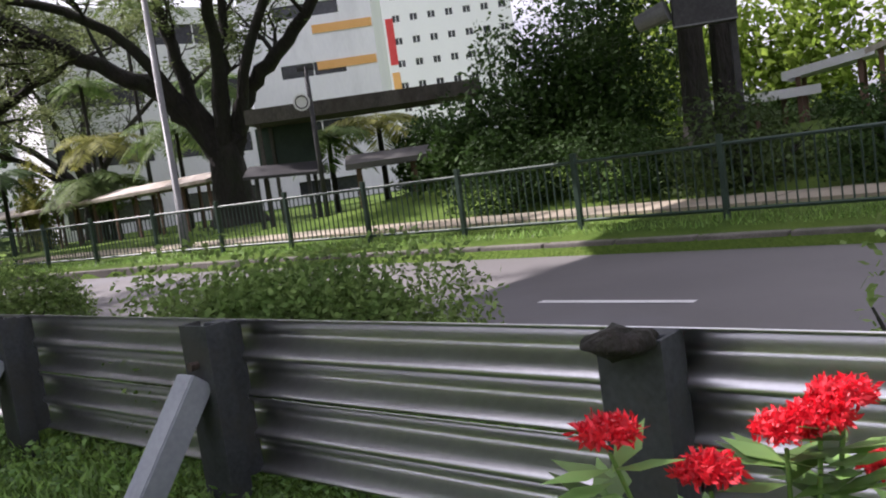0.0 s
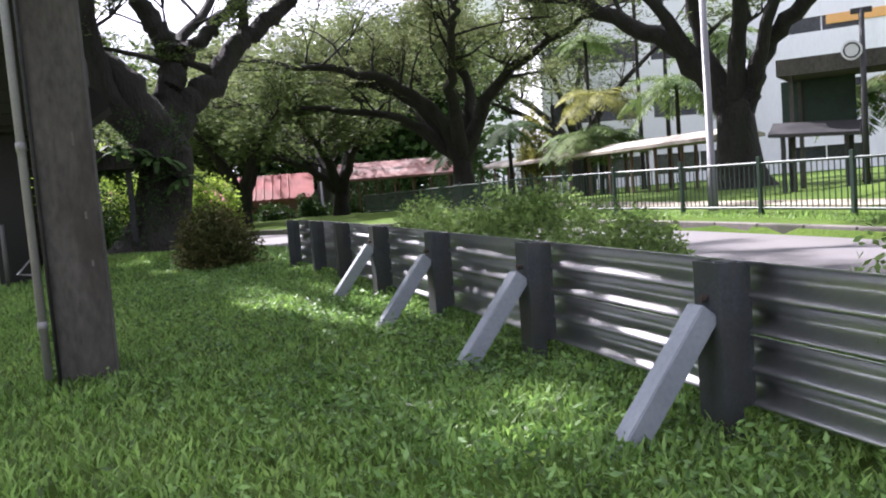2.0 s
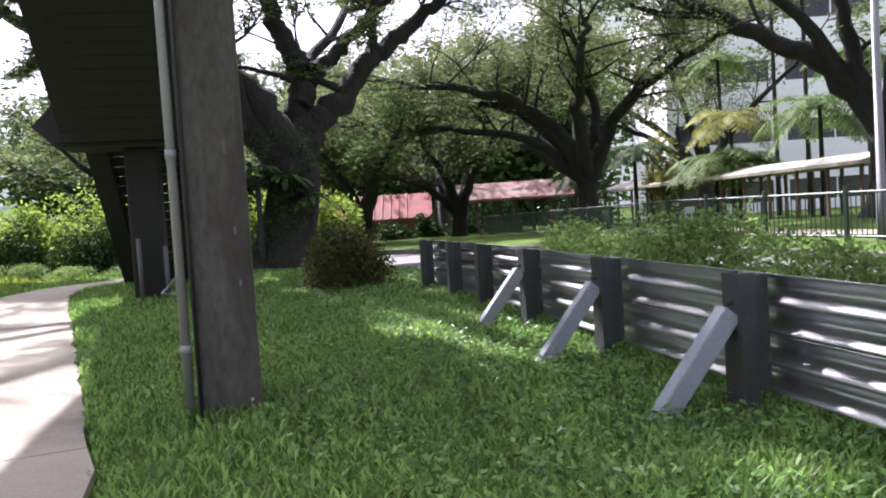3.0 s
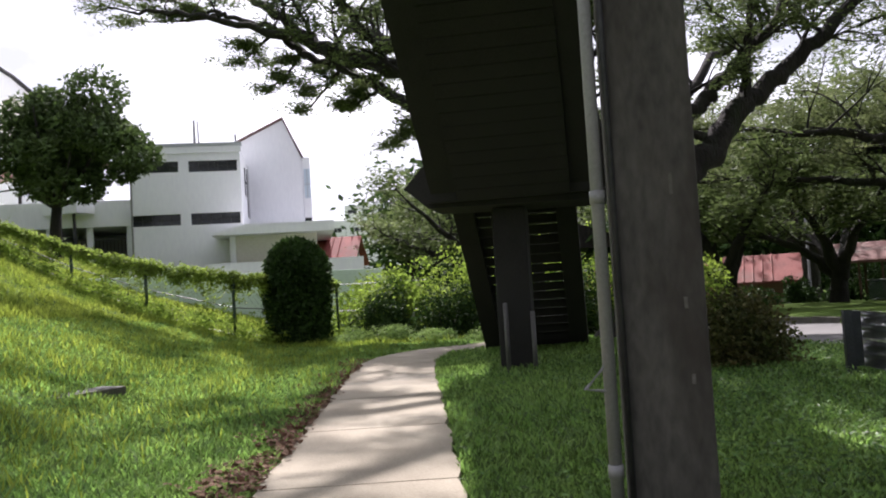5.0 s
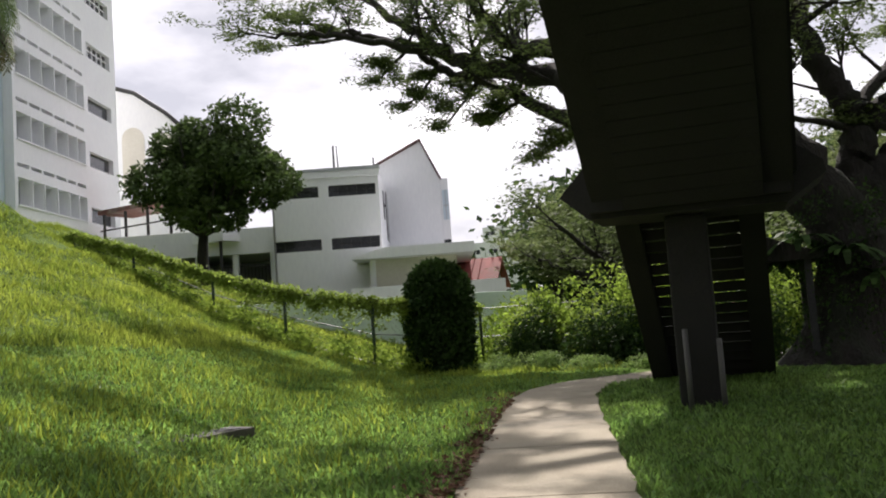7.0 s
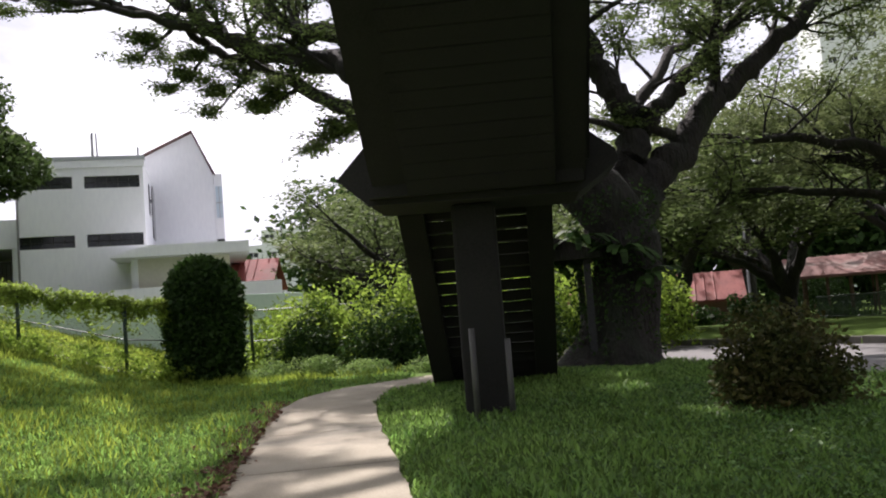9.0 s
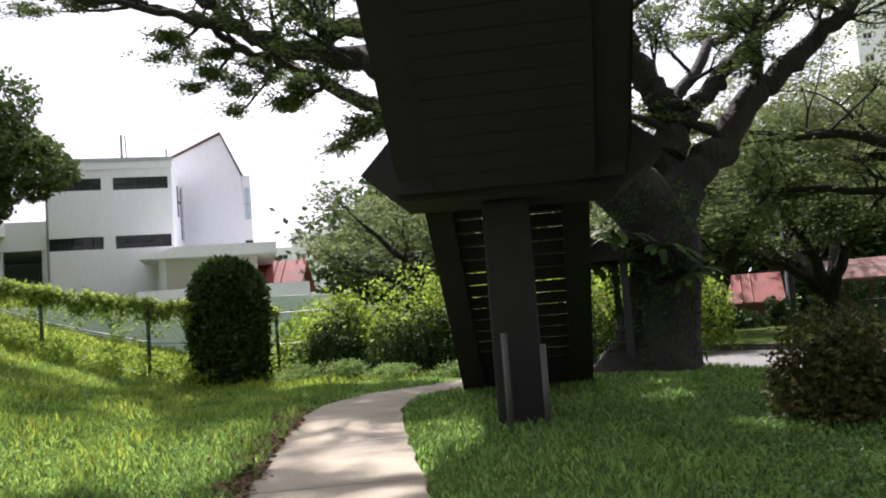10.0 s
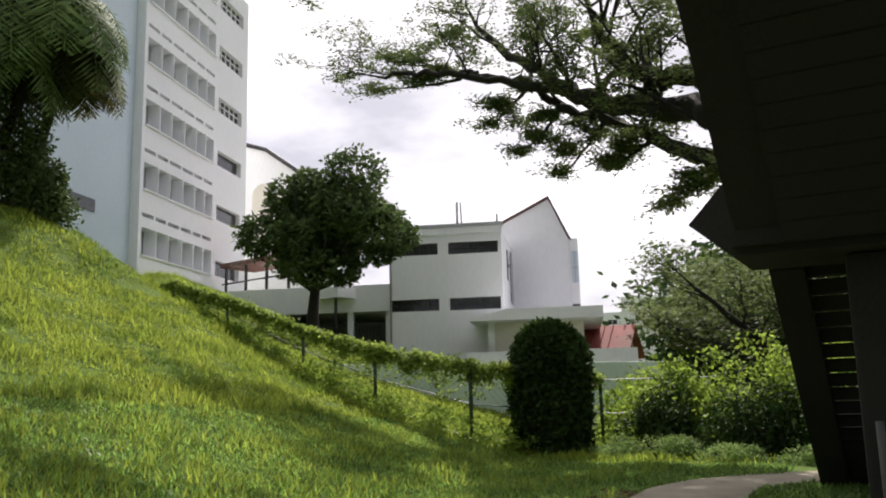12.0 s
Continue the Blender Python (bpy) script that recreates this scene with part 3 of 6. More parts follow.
def pillar():
    root = thing("bridge_pillar", "tall weathered concrete pillar with a grey drainpipe, standing in grass", "pillar")
    c = W(8.66, -0.88)
    bm = box_bm(-0.24, 0.24, -0.2, 0.2, -0.3, 5.44, 0.02)
    bmesh.ops.transform(bm, matrix=pose(c.x, c.y, 0, 0, 0, ROAD_YAW), verts=bm.verts)
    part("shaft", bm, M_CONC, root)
    p = W(8.42, -1.13)
    pole("drainpipe", [(p.x, p.y, 0.1), (p.x, p.y, 5.4)], [0.03, 0.03], M_PIPE, root, "grey plastic drainpipe")
    for z in (0.45, 1.7, 2.9, 4.1):
        pole("collar", [(p.x, p.y, z), (p.x, p.y, z + 0.06)], [0.036, 0.036], M_PIPE, root)
    c2 = W(8.4, -1.06)
    pole("conduit", [(c2.x, c2.y, 0.0), (c2.x, c2.y, 5.4)], [0.014, 0.014], M_DARK, root, "thin dark cable conduit", 8)
    for n, z0, z1 in ((-0.8, 1.72, 2.02), (-0.77, 1.2, 1.36), (-0.76, 0.86, 1.0)):
        bm = box_bm(-0.006, 0.006, -0.008, 0.008, z0, z1)
        for v in bm.verts:
            v.co.x *= 1.0 if v.co.z < (z0 + z1) / 2 else 0.5
        bmesh.ops.transform(bm, matrix=pose(*W(8.425, n), 0, 0, ROAD_YAW), verts=bm.verts)
        part("lime_streak", bm, M_KERB, root, "pale lime streak on the concrete")
    q = W(8.36, -1.24)
    pole("bracket", [(p.x, p.y, 0.84), (q.x, q.y, 0.86), (p.x, p.y, 0.98)], [0.011, 0.011, 0.011], M_PIPE, root, "small wire bracket", 6)
    return root


pillar()


# ---- trees and shrubs ----
def bezier_chain(pts, n):
    P = [Vector(p) for p in pts]
    P = [P[0] * 2 - P[1]] + P + [P[-1] * 2 - P[-2]]
    out = []
    for i in range(1, len(P) - 2):
        a, b, c, d = P[i - 1:i + 3]
        for k in range(n):
            t = k / n
            out.append(0.5 * ((2 * b) + (c - a) * t + (2 * a - 5 * b + 4 * c - d) * t * t + (3 * b - a - 3 * c + d) * t ** 3))
    out.append(P[-2])
    return out


def rain_tree(name, base, trunk_top, r0, limbs, label, leaf=0.16, per=26, twigs=7, seed=1, mat=None, flat=0.75, crown_r=2.0, reach=0.36, category="tree", group="", sub=5, longest=9.0):
    """A spreading tree: a trunk, given main limbs, and twigs with leaf sprays grown along them."""
    rd = random.Random(seed)
    root = thing(name, label, category, group, base)
    B = Vector(base)
    verts, faces, tips = [], [], []
    T = Vector(trunk_top) - B
    flare = [(0, 0, -0.3), (0, 0, 0.0), T * 0.1, T * 0.25, T * 0.5, T * 0.75, T * 0.92, T * 1.05, T * 1.15]
    tube_data(flare, [r0 * k for k in (1.95, 1.6, 1.25, 1.05, 0.95, 0.9, 0.8, 0.55, 0.2)], 28, verts, faces, 0.085)

    def grow(p, d, length, r, level):
        pts, q, dd = [p], p.copy(), d.normalized()
        seg = 4
        for i in range(seg):
            dd = (dd + Vector((rd.gauss(0, 0.22), rd.gauss(0, 0.22), rd.gauss(0.05, 0.16)))).normalized()
            q = q + dd * length / seg
            pts.append(q.copy())
        tube_data(pts, [r * (1 - 0.2 * i) for i in range(seg + 1)], 4 if level else 5, verts, faces)
        if level == 0:
            for i in range(sub):
                j = rd.randint(1, seg)
                a = pts[j]
                nd = (dd + Vector((rd.gauss(0, 0.8), rd.gauss(0, 0.8), rd.gauss(0.15, 0.3)))).normalized()
                grow(a, nd, length * rd.uniform(0.4, 0.7), r * 0.45, 1)
        else:
            tips.extend([pts[2], pts[3], pts[4]])
            tips.append(pts[4] + Vector((rd.gauss(0, 0.3), rd.gauss(0, 0.3), rd.gauss(0, 0.12))))
        if level == 0:
            tips.append(pts[4])

    for pts, ra, rb, *fork in limbs:
        # a fork grows from its first point, a main limb from the trunk
        ch = bezier_chain([Vector(p) - B for p in pts] if fork else [T * 0.8] + [Vector(p) - B for p in pts], 6)
        twigs_here = fork[0] if fork else twigs
        k = len(ch)
        for i in range(1, k - 1):
            ch[i] = ch[i] + Vector((rd.gauss(0, 0.03), rd.gauss(0, 0.03), rd.gauss(0, 0.03))) * min(2.0, (ch[-1] - ch[0]).length * 0.25)
        tube_data(ch, [(ra + (rb - ra) * i / (k - 1)) * (1 + 0.3 * max(0.0, 1 - i / 5)) for i in range(k)], 12, verts, faces, 0.05)
        total = (ch[-1] - ch[0]).length
        for i in range(twigs_here):
            t0 = fork[1] if len(fork) > 1 else 0.05 if fork else 0.38
            t = t0 + (1 - t0) * (i + rd.random()) / twigs_here
            j = min(k - 2, int(t * (k - 1)))
            d = (ch[j + 1] - ch[j]).normalized()
            side = Vector((rd.gauss(0, 1), rd.gauss(0, 1), rd.uniform(-0.1, 0.75)))
            grow(ch[j], d * 0.7 + side.normalized() * 0.9, min(total * reach, longest) * rd.uniform(0.6, 1.1), max(0.02, (ra + (rb - ra) * t) * 0.42), 0)
        grow(ch[-1], ch[-1] - ch[-2], min(total * reach, longest) * 0.8, rb * 0.8, 0)
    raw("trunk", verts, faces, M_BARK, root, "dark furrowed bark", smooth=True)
    cen = np.array([t[:] for t in tips])
    quads("crown", leaf_quads(cen, leaf, per, (crown_r * 0.34, crown_r * 0.34, crown_r * 0.11), flat, 0.42), mat or M_LEAF_RAIN, root, "feathery green leaves")
    return root


def bush(name, centre, size, label, mat, leaf=0.06, count=6000, category="shrub", group="", seed=3, lumps=14, stems=7, top_flat=False):
    """A shrub: stems, and leaves in clumps round an uneven mass."""
    rd = np.random.default_rng(seed)
    root = thing(name, label, category, group, (centre[0], centre[1], centre[2]))
    sx, sy, sz = size
    c = rd.normal(0, 1, (lumps, 3))
    c /= np.linalg.norm(c, axis=1)[:, None]
    c *= rd.uniform(0.35, 0.78, (lumps, 1))
    c[:, 2] = np.abs(c[:, 2]) * 0.9
    pts = []
    per = count // lumps
    for i in range(lumps):
        v = rd.normal(0, 1, (per, 3))
        v /= np.linalg.norm(v, axis=1)[:, None]
        r = rd.uniform(0.25, 0.5) * rd.uniform(0.72, 1.08, (per, 1))
        pts.append(c[i] + v * r)
    p = np.concatenate(pts) * np.array([sx, sy, sz])
    p = p[p[:, 2] > 0.0]
    verts, faces = [], []
    for i in range(stems):
        a = rd.uniform(0, 2 * math.pi)
        e = Vector((math.cos(a) * sx * 0.5, math.sin(a) * sy * 0.5, sz * rd.uniform(0.4, 0.62)))
        tube_data([(0.1 * math.cos(a) * sx, 0.1 * math.sin(a) * sy, -0.1), e * 0.5, e], [0.025, 0.018, 0.006], 5, verts, faces)
    raw("woody_base", verts, faces, M_BARK, root, smooth=True)
    quads("foliage", leaf_quads(p, leaf, 1, 0.03, 0.2, 0.5), mat, root)
    return root


def palm(name, base, h, label, fronds=14, length=2.4, seed=1, mat=None, r=0.12, leaf_w=0.06, lean=(0, 0), droop=0.11):
    rd = random.Random(seed)
    root = thing(name, label, "palm", "", base)
    v, f = [], []
    top = Vector((lean[0], lean[1], h))
    tube_data([(0, 0, -0.2), top * 0.3, top * 0.7, top], [r * 1.4, r, r * 0.9, r * 0.8], 8, v, f)
    raw("trunk", v, f, M_BARK, root, smooth=True)
    q = []
    for i in range(fronds):
        a = 2 * math.pi * (i + rd.random() * 0.5) / fronds
        up = rd.uniform(-0.1, 1.0)
        d = Vector((math.cos(a), math.sin(a), up)).normalized()
        p = top.copy()
        L = length * rd.uniform(0.8, 1.1)
        pts = []
        for k in range(13):
            pts.append(p.copy())
            d = (d + Vector((0, 0, -droop))).normalized()
            p = p + d * L / 12
        for k in range(1, 13):
            t = (pts[k] - pts[k - 1]).normalized()
            s = t.cross(Vector((0, 0, 1))).normalized()
            wl = L * 0.26 * math.sin(math.pi * min(0.97, (k + 1) / 14)) + 0.05
            for sg in (-1, 1):
                for m in range(2):
                    b = pts[k - 1].lerp(pts[k], m * 0.5)
                    e = b + s * sg * wl + t * wl * 0.5 + Vector((0, 0, -wl * rd.uniform(0.25, 0.6)))
                    q.append([b, b.lerp(e, 0.5) + t * leaf_w * 0.5, e, b.lerp(e, 0.5) - t * leaf_w * 0.5])
            q.append([pts[k - 1] + s * 0.02, pts[k] + s * 0.015, pts[k] - s * 0.015, pts[k - 1] - s * 0.02])
    quads("crown", np.array([[c[:] for c in a] for a in q]), mat or M_LEAF_PALM, root, "arching feather fronds")
    return root


def off(c, *d):
    return tuple(c[i] + d[i] for i in range(3))


# the big spreading tree behind the stair
t1 = (-19.75, 15.75, -0.05)


def on_t1(*pts):
    return [off(t1, *p) for p in pts]


rain_tree("rain_tree", t1, off(t1, 0.1, 0.7, 3.0), 0.74, [
    # forked stem that rises over the road side of the stair
    (on_t1((0.08, 0.55, 2.5), (-0.1, 1.0, 3.9), (-0.2, 1.5, 5.1), (-0.6, 1.4, 5.8), (-1.0, 1.2, 6.8), (-1.3, 1.0, 7.9), (-1.6, 1.0, 9.6)), 0.46, 0.16, 6, 0.75),
    (on_t1((-0.2, 1.45, 4.9), (-0.1, 2.1, 5.5), (0.0, 3.0, 6.3), (0.2, 3.8, 7.0), (0.3, 4.6, 7.7), (0.5, 5.7, 8.9)), 0.24, 0.1, 6, 0.55),
    (on_t1((0.08, 0.6, 2.5), (0.0, 1.4, 3.8), (0.1, 2.5, 4.5), (0.2, 3.5, 5.6), (0.5, 4.7, 6.5), (1.0, 6.1, 7.7), (1.5, 7.9, 9.2)), 0.46, 0.13, 7, 0.72),
    (on_t1((0.25, 3.7, 5.75), (0.2, 3.9, 6.6), (0.1, 4.2, 7.6), (0.2, 4.4, 9.0)), 0.16, 0.07, 4),
    (on_t1((-0.15, 1.3, 4.95), (-0.1, 0.5, 5.1), (-0.5, -0.6, 5.3)), 0.1, 0.05, 1),
    (on_t1((0.1, 2.3, 4.9), (0.0, 1.7, 5.05), (-0.1, 1.35, 5.05)), 0.1, 0.08, 0),
    # the great limb that leans away over the path's end
    (on_t1((-0.3, 0.0, 4.0), (-1.3, -0.9, 5.4), (-4.1, -2.3, 6.8), (-6.3, -2.3, 7.9), (-9.3, -2.9, 9.0), (-11.3, -3.7, 10.1), (-13.2, -4.4, 11.7), (-15.2, -5.3, 13.5)), 0.55, 0.12),
    (on_t1((-2.2, -1.5, 6.2), (-3.7, -2.7, 7.4), (-5.8, -2.7, 8.5), (-7.6, -3.0, 9.2), (-8.8, -3.2, 10.1), (-9.9, -3.5, 11.6)), 0.34, 0.13, 8),
    (on_t1((-2.0, -1.3, 4.9), (-4.1, -2.1, 5.5), (-6.7, -1.8, 6.7), (-8.5, -2.2, 7.7), (-11.0, -2.9, 9.2), (-12.5, -3.8, 10.1), (-13.3, -4.4, 11.1), (-15.0, -5.7, 12.1), (-16.1, -6.9, 12.6)), 0.27, 0.06, 12),
    (on_t1((-13.3, -4.4, 11.1), (-14.0, -4.8, 10.7), (-14.4, -5.3, 10.2)), 0.07, 0.03, 4),
    (on_t1((-12.5, -3.8, 10.1), (-13.0, -4.0, 9.6), (-13.5, -4.5, 9.1)), 0.07, 0.03, 4),
    (on_t1((-11.0, -2.9, 9.2), (-11.7, -3.1, 8.8), (-12.5, -3.5, 8.2)), 0.07, 0.03, 4),
    (on_t1((-6.7, -1.8, 6.7), (-7.3, -1.9, 6.5), (-8.1, -2.2, 6.2)), 0.07, 0.03, 4),
    (on_t1((-15.0, -5.7, 12.1), (-16.1, -6.8, 12.1), (-16.7, -8.0, 12.1)), 0.07, 0.03, 4),
    (on_t1((-9.1, -2.4, 8.0), (-9.8, -2.6, 7.9), (-10.6, -3.0, 7.7)), 0.07, 0.03, 4),
    (on_t1((-11.3, -3.7, 10.1), (-12.6, -5.6, 10.9), (-14.0, -7.6, 11.6), (-15.0, -9.0, 11.8)), 0.16, 0.05, 6),
    # one bough behind; unseen ones added high over path, hill, lawn for shade
    (on_t1((-1.0, -1.0, 5.4), (-1.2, -2.6, 8.2), (-2.6, -5.6, 10.6), (-3.6, -8.6, 11.4), (-4.4, -11.4, 11.6)), 0.3, 0.08),
    (on_t1((-1.3, -1.8, 7.0), (-1.6, -3.4, 9.4), (-0.6, -6.2, 10.8), (0.4, -9.0, 11.4), (1.2, -11.6, 11.6)), 0.24, 0.07, 9),
    (on_t1((-2.2, -4.8, 10.2), (-5.0, -6.4, 11.6), (-7.6, -8.2, 12.4), (-9.6, -10.2, 12.8)), 0.2, 0.06, 9),
    (on_t1((-0.4, -0.8, 5.0), (0.6, -1.4, 8.4), (3.0, -0.6, 10.6), (5.6, 0.4, 11.4), (8.4, 1.0, 11.8)), 0.28, 0.08),
    (on_t1((3.0, -5.4, 10.0), (5.4, -6.4, 11.2), (8.0, -7.6, 11.6), (10.6, -9.6, 11.8)), 0.18, 0.06, 16),
    (on_t1((5.2, -2.8, 10.2), (7.4, -5.0, 11.2), (9.6, -6.4, 11.6), (12.4, -7.0, 11.8)), 0.16, 0.06, 16),
    (on_t1((-0.6, -1.6, 7.0), (0.8, -3.4, 9.6), (2.6, -6.6, 10.8), (4.4, -9.6, 11.4)), 0.24, 0.07, 8),
    (on_t1((-0.6, 1.8, 5.0), (-2.0, 5.0, 7.6), (-3, 9, 9.6)), 0.24, 0.07),
    (on_t1((-0.5, -0.8, 4.4), (-0.4, -1.7, 7.4), (3.6, -4.6, 9.6), (7.0, -7.0, 10.2), (9.4, -8.8, 10.6)), 0.34, 0.08),
    (on_t1((-0.3, -0.9, 4.6), (0.2, -1.5, 8.0), (5.2, -2.8, 10.2), (9.6, -4.6, 10.6)), 0.3, 0.08),
    (on_t1((-0.4, -1.0, 4.5), (-0.1, -1.8, 7.8), (4.8, -4.4, 10.4), (8.8, -6.6, 11.2), (11.4, -7.8, 11.6)), 0.3, 0.08),
    (on_t1((-0.4, -0.6, 4.2), (-0.5, -1.5, 6.4), (1.0, -1.2, 9.2), (3.5, -1.2, 12.2)), 0.24, 0.08),
], "huge dark spreading tree beside the footbridge stair", leaf=0.14, per=36, twigs=10, seed=11, crown_r=0.92, sub=5, longest=2.7)

# spreading trees across the road
t2 = (-19.0, 31.0, 0.3)
rain_tree("rain_tree", t2, off(t2, -0.2, 0.2, 2.1), 0.42, [
    ([off(t2, -1.8, 0.2, 3.8), off(t2, -4.5, 0.5, 5.2), off(t2, -8, 0.5, 5.8)], 0.34, 0.08),
    ([off(t2, -1.0, -1.2, 4.2), off(t2, -3.0, -3.5, 5.4), off(t2, -5.5, -5.5, 6.0)], 0.3, 0.08),
    ([off(t2, 1.2, 0.6, 4.2), off(t2, 3.2, 1.0, 5.8), off(t2, 6.0, 1.5, 7.0)], 0.32, 0.08),
    ([off(t2, 0.6, -1.6, 4.4), off(t2, 2.2, -4.0, 5.8), off(t2, 3.6, -6.0, 6.6)], 0.28, 0.07),
    ([off(t2, 0.0, 0.8, 4.6), off(t2, -0.8, 1.2, 6.2), off(t2, -1.5, 1.8, 7.4)], 0.26, 0.07),
    ([off(t2, -2.4, -0.6, 3.5), off(t2, -6.0, -2.0, 4.4), off(t2, -10.0, -3.5, 4.8)], 0.22, 0.06),
], "broad flat-topped green tree across the road", leaf=0.16, per=56, twigs=10, seed=21, crown_r=1.8, reach=0.36, mat=M_LEAF_UMBRELLA)
t3 = (-8.0, 30.0, 0.25)
rain_tree("rain_tree", t3, off(t3, 0.0, 0, 2.9), 0.68, [
    ([off(t3, -1.7, 0, 4.6), off(t3, -4.2, -0.5, 6.3), off(t3, -7.5, -1.0, 8.4), off(t3, -10, -1.5, 9.6)], 0.42, 0.1),
    ([off(t3, -0.9, 0, 4.6), off(t3, -1.4, 0, 7.2), off(t3, -2.2, 0.5, 11)], 0.34, 0.12),
    ([off(t3, 1.0, 0, 4.3), off(t3, 2.6, 0, 6.0), off(t3, 5.6, -0.6, 8.6), off(t3, 8.0, -1, 10.4)], 0.38, 0.1),
    ([off(t3, 0.2, 0.2, 4.6), off(t3, 0.6, 0.2, 7.8), off(t3, 0.0, 0.3, 11)], 0.26, 0.1),
    ([off(t3, -3.0, -0.8, 7.0), off(t3, -7.0, -3.0, 8.6), off(t3, -10, -4.0, 9.4)], 0.24, 0.06),
    # three unseen boughs added above the view to shade the far lawn
    ([off(t3, 0.6, -1.2, 6.4), off(t3, 0.5, -3.4, 8.8), off(t3, 0.4, -6.4, 10.2), off(t3, 1.4, -9.4, 10.8)], 0.26, 0.07),
    ([off(t3, 0.5, -3.4, 8.8), off(t3, 2.6, -5.6, 10.2), off(t3, 5.0, -7.6, 10.8)], 0.16, 0.06, 8),
    ([off(t3, 0.5, -3.4, 8.8), off(t3, -2.2, -5.4, 10.0), off(t3, -5.0, -7.4, 10.6)], 0.16, 0.06, 8),
    ([off(t3, 2.4, -0.8, 7.6), off(t3, 4.0, -2.0, 9.6), off(t3, 5.0, -3.0, 11.5)], 0.2, 0.06),
], "old spreading tree with thick dark limbs beside the railing", leaf=0.22, per=20, twigs=7, seed=31, crown_r=1.8, reach=0.3)
for i, (x, y, sc) in enumerate(((-27.9, 27.2, 0.62), (-28.3, 34.4, 0.7), (-37.5, 30, 0.8), (-38, 45, 1.25), (-29, 47, 1.3), (-46, 33, 1.0), (-44, 26, 0.9), (-22, 50, 1.2))):
    b = (x, y, -0.6)
    rain_tree("rain_tree", b, off(b, 0.3 * sc, 0, 2.8 * sc), 0.2 + 0.25 * sc, [
        ([off(b, -2 * sc, 0.5, 4.6 * sc), off(b, -5.5 * sc, 1, 7 * sc)], 0.3, 0.08),
        ([off(b, 2 * sc, -0.6, 4.6 * sc), off(b, 5.5 * sc, -1.5, 7.4 * sc)], 0.3, 0.08),
        ([off(b, 0.4, -2 * sc, 5 * sc), off(b, 0.8, -5 * sc, 7.2 * sc)], 0.28, 0.08),
        ([off(b, 0, 1.2, 5.5 * sc), off(b, 0.4, 2.5, 8.8 * sc)], 0.26, 0.08),
        ([off(b, -1.6 * sc, -1.6 * sc, 4.2 * sc), off(b, -4 * sc, -4 * sc, 5.6 * sc)], 0.24, 0.08),
    ], "leafy green roadside tree in the distance", leaf=0.28, per=18, twigs=6, seed=41 + i, crown_r=2.4, reach=0.5, group="far roadside trees", sub=4)

# far tree beyond the hedge
b = (-54, 27, -1.4)
rain_tree("rain_tree", b, off(b, 0, 0, 3.0), 0.45, [
    ([off(b, -2, 1, 5.0), off(b, -5, 2.5, 6.6)], 0.24, 0.06), ([off(b, 1.2, -1.2, 5.0), off(b, 2.4, -2.6, 6.2)], 0.24, 0.06),
    ([off(b, 2.6, 1, 5.4), off(b, 5.5, 2, 7.4)], 0.24, 0.06), ([off(b, 0, 0, 6), off(b, 0.5, 0.5, 8.2)], 0.22, 0.06),
], "pale green spreading tree beyond the hedge", leaf=0.26, per=40, twigs=7, seed=61, crown_r=1.8, reach=0.31, mat=M_LEAF_PALE)


# bird's-nest ferns and creepers on the big trunk
def fern(x, y, z, r, seed):
    rd = random.Random(seed)
    root = thing("fern", "large strap-leaved fern clinging to the tree trunk", "fern", "trunk ferns", (x, y, z))
    q = []
    for i in range(22):
        a = 6.283 * (i + rd.random()) / 22
        d = Vector((math.cos(a), math.sin(a), rd.uniform(0.2, 1.0))).normalized()
        s = Vector((-math.sin(a), math.cos(a), 0))
        p, w = Vector((0, 0, 0)), 0.05
        for k in range(5):
            n = p + d * r / 5
            w2 = 0.075 * math.sin(math.pi * (k + 1.2) / 6.4)
            q.append([(p - s * w)[:], (n - s * w2)[:], (n + s * w2)[:], (p + s * w)[:]])
            p, w, d = n, w2, (d + Vector((0, 0, -0.34))).normalized()
    quads("foliage", np.array(q), M_LEAF_DARK, root)


cr = []
for k in range(380):
    a, z = rng.uniform(0, 6.283), rng.uniform(0.2, 3.6)
    r = 0.78 + 0.3 * max(0.0, 1 - z / 0.8) + rng.normal(0, 0.06)
    cr.append((t1[0] + 0.2 * z / 2.6 + r * math.cos(a), t1[1] + r * math.sin(a), z))
tagged(quads("trunk_creeper", leaf_quads(cr, 0.1, 6, 0.12, 0.2, 0.5), M_LEAF_DARK), "dark creeper leaves clinging round the big trunk", "creeper", kind="stuff")
for i, (dx, dy, z, r) in enumerate(((0.75, -0.25, 2.2, 0.9), (0.9, 0.3, 1.7, 0.8), (0.2, -0.85, 2.5, 0.9), (-0.5, -0.8, 2.0, 0.7))):
    fern(t1[0] + dx, t1[1] + dy, z, r, 300 + i)

# ---- shrubs on the verge and along the path ----
bush("verge_shrub", W(4.1, 3.3), (1.2, 0.85, 1.1), "bright green leafy shrub behind the guardrail", M_LEAF_SHRUB, 0.054, 50000, group="verge shrubs", seed=5, lumps=60)
bush("verge_shrub", W(8.7, 3.5), (1.2, 0.9, 0.95), "bright green leafy shrub behind the guardrail", M_LEAF_SHRUB, 0.055, 18000, group="verge shrubs", seed=6)
bush("verge_shrub", W(10.6, 3.45), (1.3, 0.9, 1.45), "tall bright green shrub behind the guardrail", M_LEAF_SHRUB, 0.07, 16000, group="verge shrubs", seed=8)
bush("verge_shrub", W(12.2, 3.2), (1.0, 0.8, 1.1), "bright green leafy shrub behind the guardrail", M_LEAF_SHRUB, 0.06, 16000, group="verge shrubs", seed=9)
